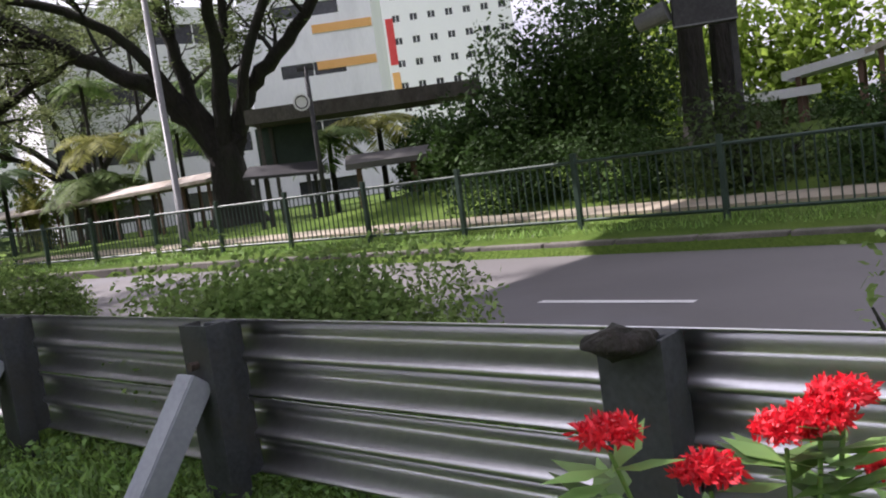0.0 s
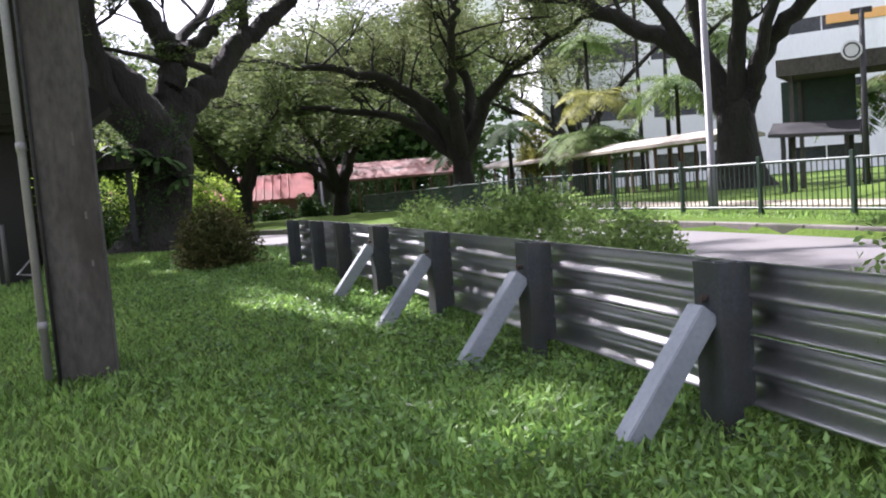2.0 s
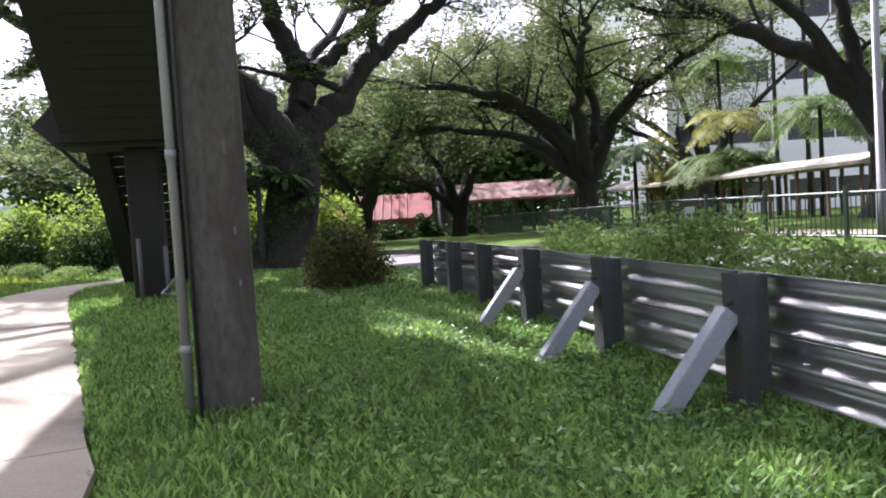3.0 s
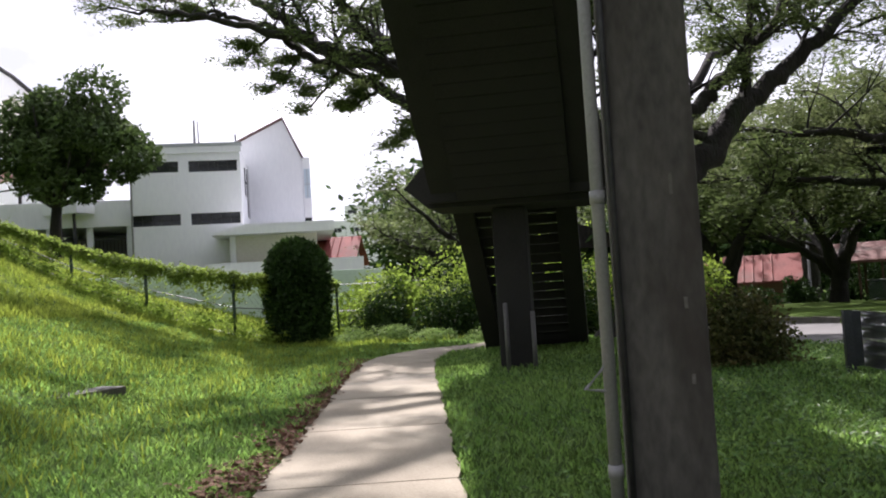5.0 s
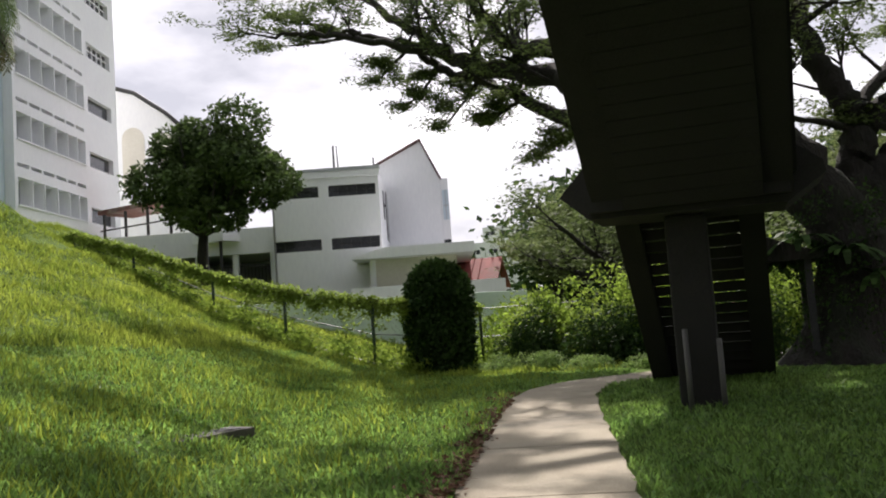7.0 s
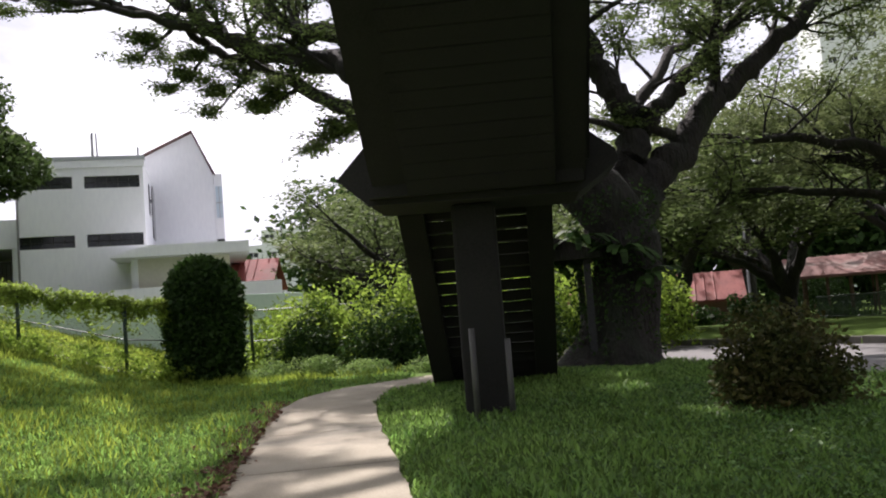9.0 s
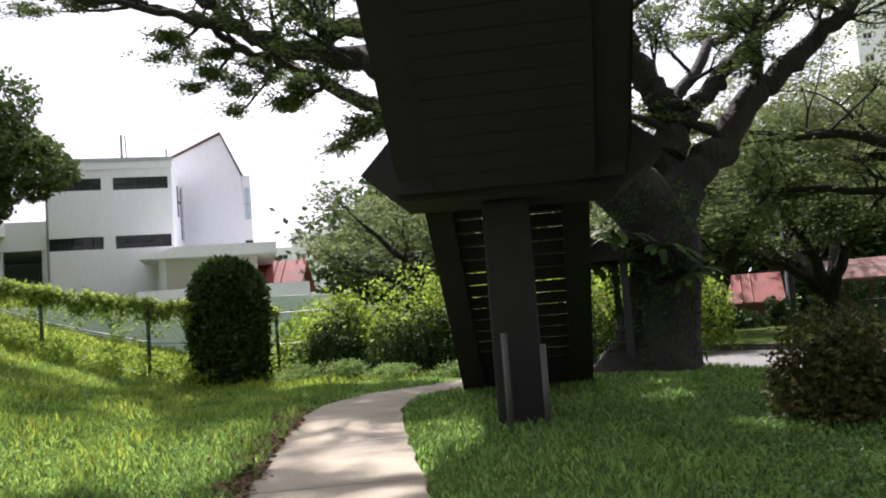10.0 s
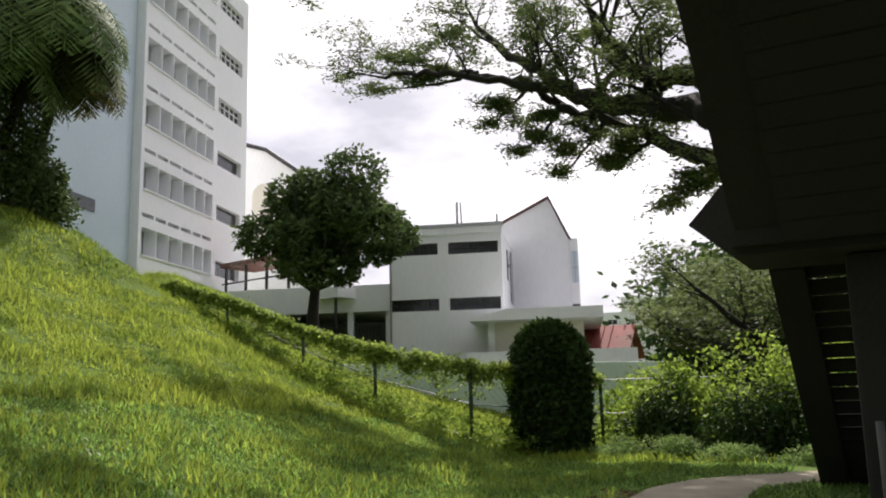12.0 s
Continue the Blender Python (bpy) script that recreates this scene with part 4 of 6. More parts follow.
bush("verge_shrub", W(0.72, 3.5), (0.5, 0.5, 0.95), "sprawling green shrub behind the guardrail", M_LEAF_SHRUB, 0.055, 1800, group="verge shrubs", seed=10)
bush("round_shrub", W(17.05, 0.75), (0.88, 0.88, 1.2), "round bronze and green leafy shrub on the grass", M_LEAF_BRONZE, 0.075, 15000, seed=19, lumps=44)
def clipped_bush():
    root = thing("clipped_bush", "dark dense clipped bush shaped like a rounded column", "bush", "", (-28.4, 10.1, 0.0))
    rd = np.random.default_rng(13)
    k = 19000
    t, a = rd.uniform(0, 1, k) ** 0.8, rd.uniform(0, 2 * np.pi, k)
    r = 0.95 * np.where(t < 0.62, 0.9 + 0.16 * t, np.sqrt(np.maximum(0.0, 1 - (np.maximum(t - 0.62, 0) / 0.38) ** 2.2)))
    lump = 1 + 0.05 * np.sin(a * 5 + t * 9) + 0.04 * np.sin(a * 11 - t * 17)
    r = r * lump * rd.uniform(0.8, 1.03, k)
    p = np.stack([r * np.cos(a), r * np.sin(a), t * 3.12], 1)
    quads("foliage", leaf_quads(p, 0.16, 1, 0.04, 0.1, 0.5), M_LEAF_DARK, root)
    v, f = [], []
    for i in range(6):
        e = 1.0 * i
        tube_data([(0.1 * math.cos(e), 0.1 * math.sin(e), -0.1), (0.5 * math.cos(e), 0.5 * math.sin(e), 1.2), (0.6 * math.cos(e), 0.6 * math.sin(e), 2.4)], [0.06, 0.04, 0.015], 6, v, f)
    raw("woody_base", v, f, M_BARK, root)


clipped_bush()
for i, (x, y, sx, sz) in enumerate(((-28.8, 13.4, 1.7, 2.7), (-27.4, 14.8, 1.9, 3.0), (-26.2, 16.2, 2.0, 3.2), (-25.0, 17.8, 2.0, 3.1), (-31.5, 13.8, 1.7, 2.3), (-24.2, 20.4, 2.2, 3.0))):
    bush("hedge_shrub", (x, y, -0.1), (sx, sx, sz), "bright green untrimmed hedge shrub along the fence", M_LEAF_HEDGE, 0.15, 10500, group="hedge shrubs", seed=70 + i, lumps=18)
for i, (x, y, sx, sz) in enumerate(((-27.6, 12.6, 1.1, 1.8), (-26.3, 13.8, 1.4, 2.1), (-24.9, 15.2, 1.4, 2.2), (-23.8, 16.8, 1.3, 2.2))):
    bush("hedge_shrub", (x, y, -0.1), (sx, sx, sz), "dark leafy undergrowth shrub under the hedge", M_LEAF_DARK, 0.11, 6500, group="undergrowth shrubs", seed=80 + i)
for i, (x, y, sx, sz) in enumerate(((-27.3, 11.3, 0.8, 0.5), (-26.2, 12.0, 0.9, 0.6), (-25.0, 12.8, 0.8, 0.45), (-23.9, 13.9, 0.8, 0.5))):
    bush("weed_clump", (x, y, -0.05), (sx, sx, sz), "sunlit low weeds at the foot of the hedge", M_LEAF_SHRUB, 0.07, 4000, group="weed clumps", seed=90 + i, stems=4)

# ---- fence with creepers up the hill ----
fence_line = [(-28.6, 14.6), (-29.6, 11.8), (-27.7, 8.0), (-30.0, 6.05), (-32.7, 4.3), (-35.6, 2.0), (-38.4, 0.0), (-41.2, -2.1), (-45.0, -6.0)]
fence_high = [1.8, 1.8, 1.75, 1.47, 1.15, 0.85, 0.7, 0.6, 0.6]


def hill_fence():
    root = tagged(new("chain_link_fence"), "green chain-link fence with steel posts overgrown by creepers", "fence")
    cs, hs, wires_v, wires_f = [], [], [], []
    for i, (x, y) in enumerate(fence_line):
        z = height(x, y)
        up = fence_high[i]
        pole("post", [(x, y, z - 0.3), (x, y, z + up)], [0.045, 0.045], M_FENCE, root)
        if i + 1 < len(fence_line):
            x1, y1 = fence_line[i + 1]
            z1 = height(x1, y1)
            L = math.hypot(x1 - x, y1 - y)
            up1 = fence_high[i + 1]
            for h in (0.97, 0.5, 0.06):
                pole("rail", [(x, y, z + h * up), (x1, y1, z1 + h * up1)], [0.016, 0.016], M_FENCE, root, "", 5)
            k = int(L / 0.2)
            for j in range(k):
                for sg in (0, 1):
                    a, b = (j / k, (j + 9) / k) if sg else ((j + 9) / k, j / k)
                    if max(a, b) <= 1:
                        tube_data([(x + (x1 - x) * a, y + (y1 - y) * a, z + (z1 - z) * a + 0.05), (x + (x1 - x) * b, y + (y1 - y) * b, z + (z1 - z) * b + up + (up1 - up) * b - 0.1)], [0.0025, 0.0025], 3, wires_v, wires_f)
            if 1 <= i:
                # creepers drape over the top wire in uneven swags, and a low hedge runs along the foot
                for q in rng.uniform(0, 1, int(L * 120)):
                    d = q * L + 3.1 * i
                    swag = 0.10 + 0.16 * (0.5 + 0.5 * math.sin(d * 1.9)) * (0.5 + 0.5 * math.sin(d * 5.3 + 1)) + 0.10 * (0.5 + 0.5 * math.sin(d * 0.7 + 2))
                    top = up + (up1 - up) * q
                    hang = min(top * 0.9, abs(rng.normal(0, swag)) * (2.2 if rng.uniform() < 0.25 else 1.0))
                    cs.append((x + (x1 - x) * q, y + (y1 - y) * q, z + (z1 - z) * q + top + 0.06 - hang))
                for q in rng.uniform(0, 1, int(L * 70)):
                    low = (0.22 + 0.12 * math.sin((q * L + i) * 3.0)) * (1.0 if i < 4 else 0.5)
                    hs.append((x + (x1 - x) * q + rng.normal(0.35, 0.22), y + (y1 - y) * q + rng.normal(-0.1, 0.22), z + (z1 - z) * q + abs(rng.normal(0, low))))
    raw("mesh", wires_v, wires_f, M_FENCE, root, "thin crossed fence wires")
    quads("creeper", leaf_quads(cs, 0.1, 11, (0.12, 0.12, 0.1), 0.3, 0.55), M_LEAF_CREEPER, root, "green creeper leaves")
    tagged(quads("low_hedge", leaf_quads(hs, 0.1, 9, (0.13, 0.13, 0.1), 0.3, 0.55), M_LEAF_HEDGE), "low leafy hedge along the foot of the fence", "hedge", kind="stuff")
    return root


hill_fence()
bm = box_bm(-7, 7, -0.1, 0.1, -1.0, 1.9, 0.02)
bmesh.ops.transform(bm, matrix=pose(-36.5, 10.2, 0.6, 0, 0, 100), verts=bm.verts)
tagged(part("court_wall", bm, M_GREENWALL), "pale green low wall beyond the fence", "wall", kind="structure")

bm = prism_bm([(3.4, 0.5), (3.4, 3.2), (8.2, 2.15), (8.2, 0.5)], -41.0, -40.7, "x")
tagged(part("ramp_wall", bm, M_WHITE), "sloping white ramp wall beyond the fence", "wall", kind="structure")

# ---- buildings ----
def wall_frame(a, b):
    """A pose whose x runs along the wall from a to b and whose -y faces out to the right of that way."""
    d = Vector((b[0] - a[0], b[1] - a[1], 0))
    return pose(a[0], a[1], 0, 0, 0, math.degrees(math.atan2(d.y, d.x))), d.length


def add_box(root, name, m, x0, x1, y0, y1, z0, z1, mat, label="", bevel=0.0, parent=None):
    bm = box_bm(x0, x1, y0, y1, z0, z1, bevel)
    bmesh.ops.transform(bm, matrix=m, verts=bm.verts)
    return part(name, bm, mat, parent or root, label)


def grid_wall(root, m, L, z0, z1, openings, depth, mat, thick=0.35):
    """A wall with real openings (x0, x1, za, zb), each with a recessed dark pane."""
    xs = sorted({0.0, L, *[o[0] for o in openings], *[o[1] for o in openings]})
    zs = sorted({z0, z1, *[o[2] for o in openings], *[o[3] for o in openings]})
    bm = bmesh.new()
    for i in range(len(xs) - 1):
        for j in range(len(zs) - 1):
            cx, cz = (xs[i] + xs[i + 1]) / 2, (zs[j] + zs[j + 1]) / 2
            if any(o[0] < cx < o[1] and o[2] < cz < o[3] for o in openings):
                continue
            box_bm(xs[i], xs[i + 1], 0, thick, zs[j], zs[j + 1], 0, bm)
    bmesh.ops.remove_doubles(bm, verts=bm.verts, dist=0.001)
    bmesh.ops.transform(bm, matrix=m, verts=bm.verts)
    return part("wall", bm, mat, root)


def hall():
    root = tagged(new("school_hall"), "white two-storey hall with dark window bands and a gabled wing", "building")
    a, b = (-51.5, 8.9), (-49.6, 14.4)
    m, L = wall_frame(a, b)
    L = 5.8
    ops = [(0.03, 2.52, 8.62, 9.22), (3.05, 5.62, 8.6, 9.22), (0.03, 2.54, 5.74, 6.35), (3.07, 5.68, 5.72, 6.35)]
    grid_wall(root, m, L, -1.0, 9.95, ops, 0.2, M_WHITE)
    for o in ops:
        w = add_box(root, "window", m, o[0], o[1], 0.2, 0.26, o[2], o[3], M_GLASS, "dark horizontal window band")
        for k in range(1, 5):
            x = o[0] + (o[1] - o[0]) * k / 5
            add_box(root, "mullion", m, x - 0.02, x + 0.02, 0.15, 0.21, o[2], o[3], M_DARK, parent=w)
        add_box(root, "mullion", m, o[0], o[1], 0.15, 0.2, (o[2] + o[3]) / 2 - 0.015, (o[2] + o[3]) / 2 + 0.015, M_DARK, parent=w)
    add_box(root, "body", m, 0.01, L - 0.01, 0.4, 14, -1.0, 9.9, M_WHITE)
    add_box(root, "fascia", m, -0.06, L + 0.06, -0.1, 0.3, 9.62, 9.98, M_WHITE, "white fascia under the roof edge")
    add_box(root, "parapet", m, -0.1, L + 0.1, -0.14, 0.3, 9.985, 10.16, M_FIN, "grey metal roof edge")
    add_box(root, "downpipe", m, 0.0, 0.09, -0.1, -0.01, -1.0, 9.6, M_PIPE, "pale downpipe at the corner")
    # gabled wing set back, ridge away from the path
    g = [(5.82, -1), (5.82, 9.95), (5.0, 9.95), (5.0, 11.28), (8.06, 12.8), (9.17, 10.3), (9.17, -1)]
    bm = prism_bm(g, 7.0, 20, "y")
    bmesh.ops.transform(bm, matrix=m, verts=bm.verts)
    part("wing", bm, M_WHITE, root, "white gable-ended wing")
    for p, q in (((4.9, 11.25), (8.08, 12.84)), ((8.08, 12.84), (9.28, 10.22))):
        bm = prism_bm([p, (p[0], p[1] + 0.13), (q[0], q[1] + 0.13), q], 6.8, 20.1, "y")
        bmesh.ops.transform(bm, matrix=m, verts=bm.verts)
        part("roof", bm, M_ROOFEDGE, root, "red-brown pitched roof edge")
    pole("vent_pipe", [m @ Vector((5.55, 0.8, 9.9)), m @ Vector((5.55, 0.8, 10.75))], [0.05, 0.05], M_LAMP, root, "", 6)
    # narrow slit and arched window in the return wall
    slit = add_box(root, "window", m, L - 0.02, L + 0.03, 3.2, 4.0, 7.6, 9.25, M_GLASS, "narrow dark slit window")
    add_box(root, "cross_bar", m, L + 0.035, L + 0.06, 3.0, 4.2, 8.4, 8.5, M_DARK, parent=slit)
    prof = [(5.2, 6.55), (5.2, 8.8)] + [(6.0 - 0.8 * math.cos(math.pi * i / 8), 8.8 + 0.8 * math.sin(math.pi * i / 8)) for i in range(1, 8)] + [(6.8, 8.8), (6.8, 6.55)]
    bm = prism_bm(prof, L - 0.02, L + 0.04, "x")
    bmesh.ops.transform(bm, matrix=m, verts=bm.verts)
    part("arched_window", bm, M_GLASS, root, "tall dark arched window")
    # stair bay beyond the gable
    add_box(root, "bay", m, 9.18, 9.66, 6.9, 12, 5.4, 10.35, M_WHITE, "projecting white bay")
    bay = add_box(root, "window", m, 9.26, 9.62, 6.84, 6.92, 7.75, 9.6, M_BLUE, "pale blue bay window")
    add_box(root, "frame", m, 9.42, 9.46, 6.8, 6.85, 7.75, 9.6, M_FIN, parent=bay)
    add_box(root, "frame", m, 9.26, 9.62, 6.8, 6.85, 8.6, 8.66, M_FIN, parent=bay)
    add_box(root, "window", m, 9.2, 9.62, 6.86, 6.92, 6.25, 6.5, M_GLASS, "small dark window")
    # canopy and cream wall under it
    bm = prism_bm([(4.4, 4.86), (4.4, 4.95), (6.1, 5.38), (10.6, 5.38), (10.6, 4.86)], -3.0, 6.85, "y")
    bmesh.ops.transform(bm, matrix=m, verts=bm.verts)
    part("canopy", bm, M_WHITE, root, "flat projecting canopy with a tapered end")
    add_box(root, "porch_wall", m, 5.5, 9.7, -1.8, -1.6, -1, 4.86, M_BEIGE)
    add_box(root, "column", m, 5.2, 5.5, -1.9, -1.6, -1, 4.86, M_WHITE)
    add_box(root, "low_wall", m, 4.3, 12, -3.4, -3.1, -1, 3.4, M_WHITE)
    add_box(root, "skirting", m, 0.0, L, -0.04, -0.004, -1.0, 3.3, M_WHITE)
    # lattice mast on the roof
    p = m @ Vector((2.75, 6, 0))
    for dx, dy in ((-0.18, 0), (0.18, 0), (0.0, 0.3)):
        pole("mast_leg", [(p.x + dx, p.y + dy, 10.1), (p.x + dx * 0.7, p.y + dy * 0.7, 12.7)], [0.05, 0.04], M_LAMP, root, "", 5)
    for k in range(7):
        z = 10.3 + k * 0.34
        sg = 1 if k % 2 else -1
        pole("mast_brace", [(p.x - 0.17 * sg, p.y, z), (p.x + 0.17 * sg, p.y, z + 0.34)], [0.03, 0.03], M_LAMP, root, "", 4)
    # lower wing to the left with open ground storey
    add_box(root, "wing", m, -9.0, -0.02, 0.6, 8, 5.9, 7.3, M_WHITE, "low white link block")
    for k in range(5):
        add_box(root, "column", m, -8.6 + k * 2.05, -8.3 + k * 2.05, 0.7, 1.0, -1, 5.9, M_WHITE)
    add_box(root, "back_wall", m, -9.0, -0.02, 6.0, 6.2, -1, 5.9, M_FIN)
    for k in range(4):
        gate = add_box(root, "gate", m, -8.25 + k * 2.05, -6.65 + k * 2.05, 0.84, 0.88, 5.2, 5.28, M_DARK, "dark barred gate")
        for j in range(9):
            x = -8.2 + k * 2.05 + j * 0.19
            add_box(root, "bar", m, x, x + 0.03, 0.83, 0.86, 2.5, 5.2, M_DARK, parent=gate)
    return root


hall()


def small_house(name, c, yaw, w, d, h, ridge, label, wall=None, group=""):
    root = thing(name, label, "house", group, c, yaw)
    part("wall", box_bm(-w / 2, w / 2, -d / 2, d / 2, -1, h), wall or M_WHITE, root)
    for sg in (-1, 1):
        prof = [(0, ridge), (0, ridge + 0.12), (sg * (d / 2 + 0.5), h - 0.12), (sg * (d / 2 + 0.5), h - 0.24)]
        roof = part("roof", prism_bm(prof, -w / 2 - 0.4, w / 2 + 0.4), M_REDTILE, root, "red tiled roof slope")
        k = int(w / 0.45)
        for i in range(k):
            x = -w / 2 - 0.3 + i * 0.45
            pole("rib", [(x, 0, ridge + 0.14), (x, sg * (d / 2 + 0.5), h - 0.1)], [0.04, 0.04], M_REDTILE, roof, "", 4)
    gb = prism_bm([(-d / 2, h), (0, ridge), (d / 2, h)], -w / 2, w / 2)
    part("gable", gb, wall or M_WHITE, root)
    return root


small_house("red_roof_house", (-52.5, 20.4, 0), 57, 3.2, 3.6, 3.5, 4.9, "low house with a faded red tiled roof beyond the hedge")


def tall_block():
    root = tagged(new("school_block"), "tall white block with rows of grey fins on the hill", "building")
    a, b = (-52.0, -3.65), (-63.7, 0.89)
    m0, L = wall_frame(a, b)
    # facade faces the path: x from the near corner to the far one, +y away
    m = m0
    top, base = 27.5, 4.0
    ops = []
    rows = [8.85 + 3.4 * k for k in range(6)]
    edges = [0.0, 1.3, 2.55, 3.95, 5.3, 6.45, 7.7]
    for z in rows:
        for x0, x1 in zip(edges, edges[1:]):
            ops.append((x0 + 0.3, x1 + 0.22, z, z + 1.4))
            ops.append((x0 + 0.3, x1 + 0.12, z + 1.95, z + 2.15))
    wins = []
    for k in range(6):
        z = 12.25 + 3.4 * (k - 1)
        wins.append((8.45, 11.75, z, z + 0.95))
    grid_wall(root, m, L, base, top, ops + wins, 0.5, M_WHITE, 0.6)
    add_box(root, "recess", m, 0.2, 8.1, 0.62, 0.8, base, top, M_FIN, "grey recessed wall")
    for z in rows:
        for x1 in edges[1:-1]:
            add_box(root, "fin", m, x1 + 0.23, x1 + 0.29, -0.1, 0.5, z, z + 1.4, M_WHITE)
        add_box(root, "sill", m, 0.25, 7.95, -0.1, -0.004, z - 0.09, z - 0.02, M_WHITE)
    for i, o in enumerate(wins):
        pane = add_box(root, "window", m, o[0], o[1], 0.3, 0.36, o[2], o[3], M_GLASS, "dark window band with white bars" if i > 2 else "dark window band")
        if i > 2:
            for k in range(1, 5):
                x = o[0] + (o[1] - o[0]) * k / 5
                add_box(root, "bar", m, x - 0.03, x + 0.03, 0.22, 0.3, o[2], o[3], M_WHITE, parent=pane)
            add_box(root, "bar", m, o[0], o[1], 0.2, 0.28, o[2] + 0.55, o[2] + 0.61, M_WHITE, parent=pane)
    add_box(root, "body", m, 0.3, L - 0.02, 0.85, 16, base, top - 0.1, M_WHITE)
    add_box(root, "stair_tower", m, -11.0, -0.02, 0.5, 14, base - 3, top, M_BLUE, "pale blue plain tower wall")
    w2 = add_box(root, "window", m, -6.0, -3.0, 0.44, 0.52, 10.3, 10.9, M_GLASS, "small dark window strip")
    return root


tall_block()

# arched block behind, and the covered link with a red roof
def arched_block():
    root = tagged(new("arched_block"), "white building with arched openings behind the tree", "building")
    m, L = wall_frame((-70.4, 0.05), (-66.4, 14.55))
    bm = prism_bm([(0, 4), (0, 20.2), (2.0, 19.6), (4.2, 18.0), (6.4, 15.8), (6.4, 4)], 0, 6, "y")
    bmesh.ops.transform(bm, matrix=m, verts=bm.verts)
    part("wall", bm, M_WHITE, root)
    pole("roof_edge", [m @ Vector((x, -0.1, z)) for x, z in ((0, 20.25), (2.0, 19.65), (4.2, 18.05), (6.5, 15.8))], [0.16] * 4, M_DARK, root, "dark curved roof edge")
    # cream panels on the solid wall stand for the shade inside two arches
    for k in range(2):
        bm = bmesh.new()
        pts = [(1.0 + k * 2.2, 12.5)] + [(1.0 + k * 2.2 + 0.8 - 0.8 * math.cos(math.pi * i / 10), 16.2 - 0.5 * k + 0.9 * math.sin(math.pi * i / 10)) for i in range(11)] + [(2.6 + k * 2.2, 12.5)]
        prism_bm(pts, -0.03, 0.1, "y", bm)
        bmesh.ops.transform(bm, matrix=m, verts=bm.verts)
        part("arch", bm, M_BEIGE, root, "cream arch panel, an opening's shade put into its colour")
    return root


arched_block()


def red_link():
    root = tagged(new("covered_link"), "covered walkway with a red roof on slim dark posts", "walkway")
    m, L = wall_frame((-60.0, 0.5), (-52.5, 7.0))
    add_box(root, "roof", m, 0, L, -1, 1.5, 9.2, 9.45, M_RUSTROOF, "red sheet roof")
    for k in range(6):
        add_box(root, "post", m, 0.2 + k * 1.85, 0.32 + k * 1.85, -0.8, -0.68, 5, 9.2, M_DARK)
    add_box(root, "rail", m, 0, L, -0.85, -0.8, 8.2, 8.28, M_DARK)
    add_box(root, "slab", m, 0, L, -1, 1.5, 6.6, 7.1, M_WHITE)
    return root


red_link()
tb = (-47.1, 4.9, 3.9)


def round_tree(base, trunk_h, centre, size, count, leaf, label, mat, seed):
    """A dense round crown of leaf clumps on a short forked trunk."""
    rd = np.random.default_rng(seed)
    root = thing("round_tree", label, "tree", "", base)
    v, f = [], []
    C = Vector(centre) - Vector(base)
    tube_data([(0, 0, -0.5), (0.05, 0, trunk_h * 0.5), (0, 0.1, trunk_h)], [0.34, 0.26, 0.22], 10, v, f, 0.05)
    for k in range(9):
        a = 0.7 * k
        e = C + Vector((math.cos(a) * size[0] * 0.6, math.sin(a) * size[1] * 0.6, (k % 3 - 0.6) * size[2] * 0.35))
        tube_data([(0, 0, trunk_h * 0.9), e * 0.5 + Vector((0, 0, trunk_h * 0.25)), e], [0.15, 0.1, 0.03], 7, v, f)
    raw("trunk", v, f, M_BARK, root, smooth=True)
    lumps = 80
    c = rd.normal(0, 1, (lumps, 3))
    c /= np.linalg.norm(c, axis=1)[:, None]
    c *= rd.uniform(0.1, 0.82, (lumps, 1))
    pts = []
    for i in range(lumps):
        w = rd.normal(0, 1, (count // lumps, 3))
        w /= np.linalg.norm(w, axis=1)[:, None]
        pts.append(c[i] + w * rd.uniform(0.16, 0.32) * rd.uniform(0.75, 1.05, (len(w), 1)))
    for i, (bx, by, bz, br) in enumerate(((0.1, 0.35, 0.82, 0.42), (0.0, 0.85, -0.1, 0.3), (0.1, -0.75, -0.15, 0.32))):
        w = rd.normal(0, 1, (count // 30, 3))
        w /= np.linalg.norm(w, axis=1)[:, None]
        pts.append(np.array([bx, by, bz]) + w * br * rd.uniform(0.6, 1.05, (len(w), 1)))
    p = np.concatenate(pts) * np.array(size) + np.array(C)
    quads("crown", leaf_quads(p, leaf, 1, 0.06, 0.25, 0.5), mat, root, "dense dark green leaves")


round_tree(tb, 2.7, (-46.3, 5.4, 9.0), (3.7, 3.7, 2.95), 44000, 0.27, "dense dark green round-crowned tree in front of the white hall", M_LEAF_ROUND, 91)
# clump of old palms and shrubs on the hill crest
for k, (x, y, h, lx, ly, mat, L) in enumerate(((-35.6, -5.4, 6.6, 0.2, 2.0, M_LEAF_PALM, 4.0), (-36.0, -6.0, 7.4, 0.2, 1.2, M_LEAF_BRONZE, 4.2), (-35.0, -6.4, 5.6, 0.2, 1.4, M_LEAF_PALM, 4.0), (-36.6, -4.6, 6.0, -0.2, 1.3, M_LEAF_BRONZE, 3.0))):
    palm("palm", (x, y, height(x, y)), h, "leaning old palm with drooping dark fronds on the hill", 40, L, 3 + k, mat, 0.17, 0.1, (lx, ly), 0.27)
for k, (x, y, r, h) in enumerate(((-36.2, -4.4, 1.5, 4.0), (-35.4, -5.6, 1.7, 6.4), (-36.0, -3.5, 1.0, 2.2), (-35.0, -6.8, 1.6, 7.4))):
    bush("hill_shrub", (x, y, height(x, y) - 0.1), (r, r, h), "dark shrub under the palms on the hill", M_LEAF_ROUND, 0.16, 9000, group="hill shrubs", lumps=24, seed=15 + k)


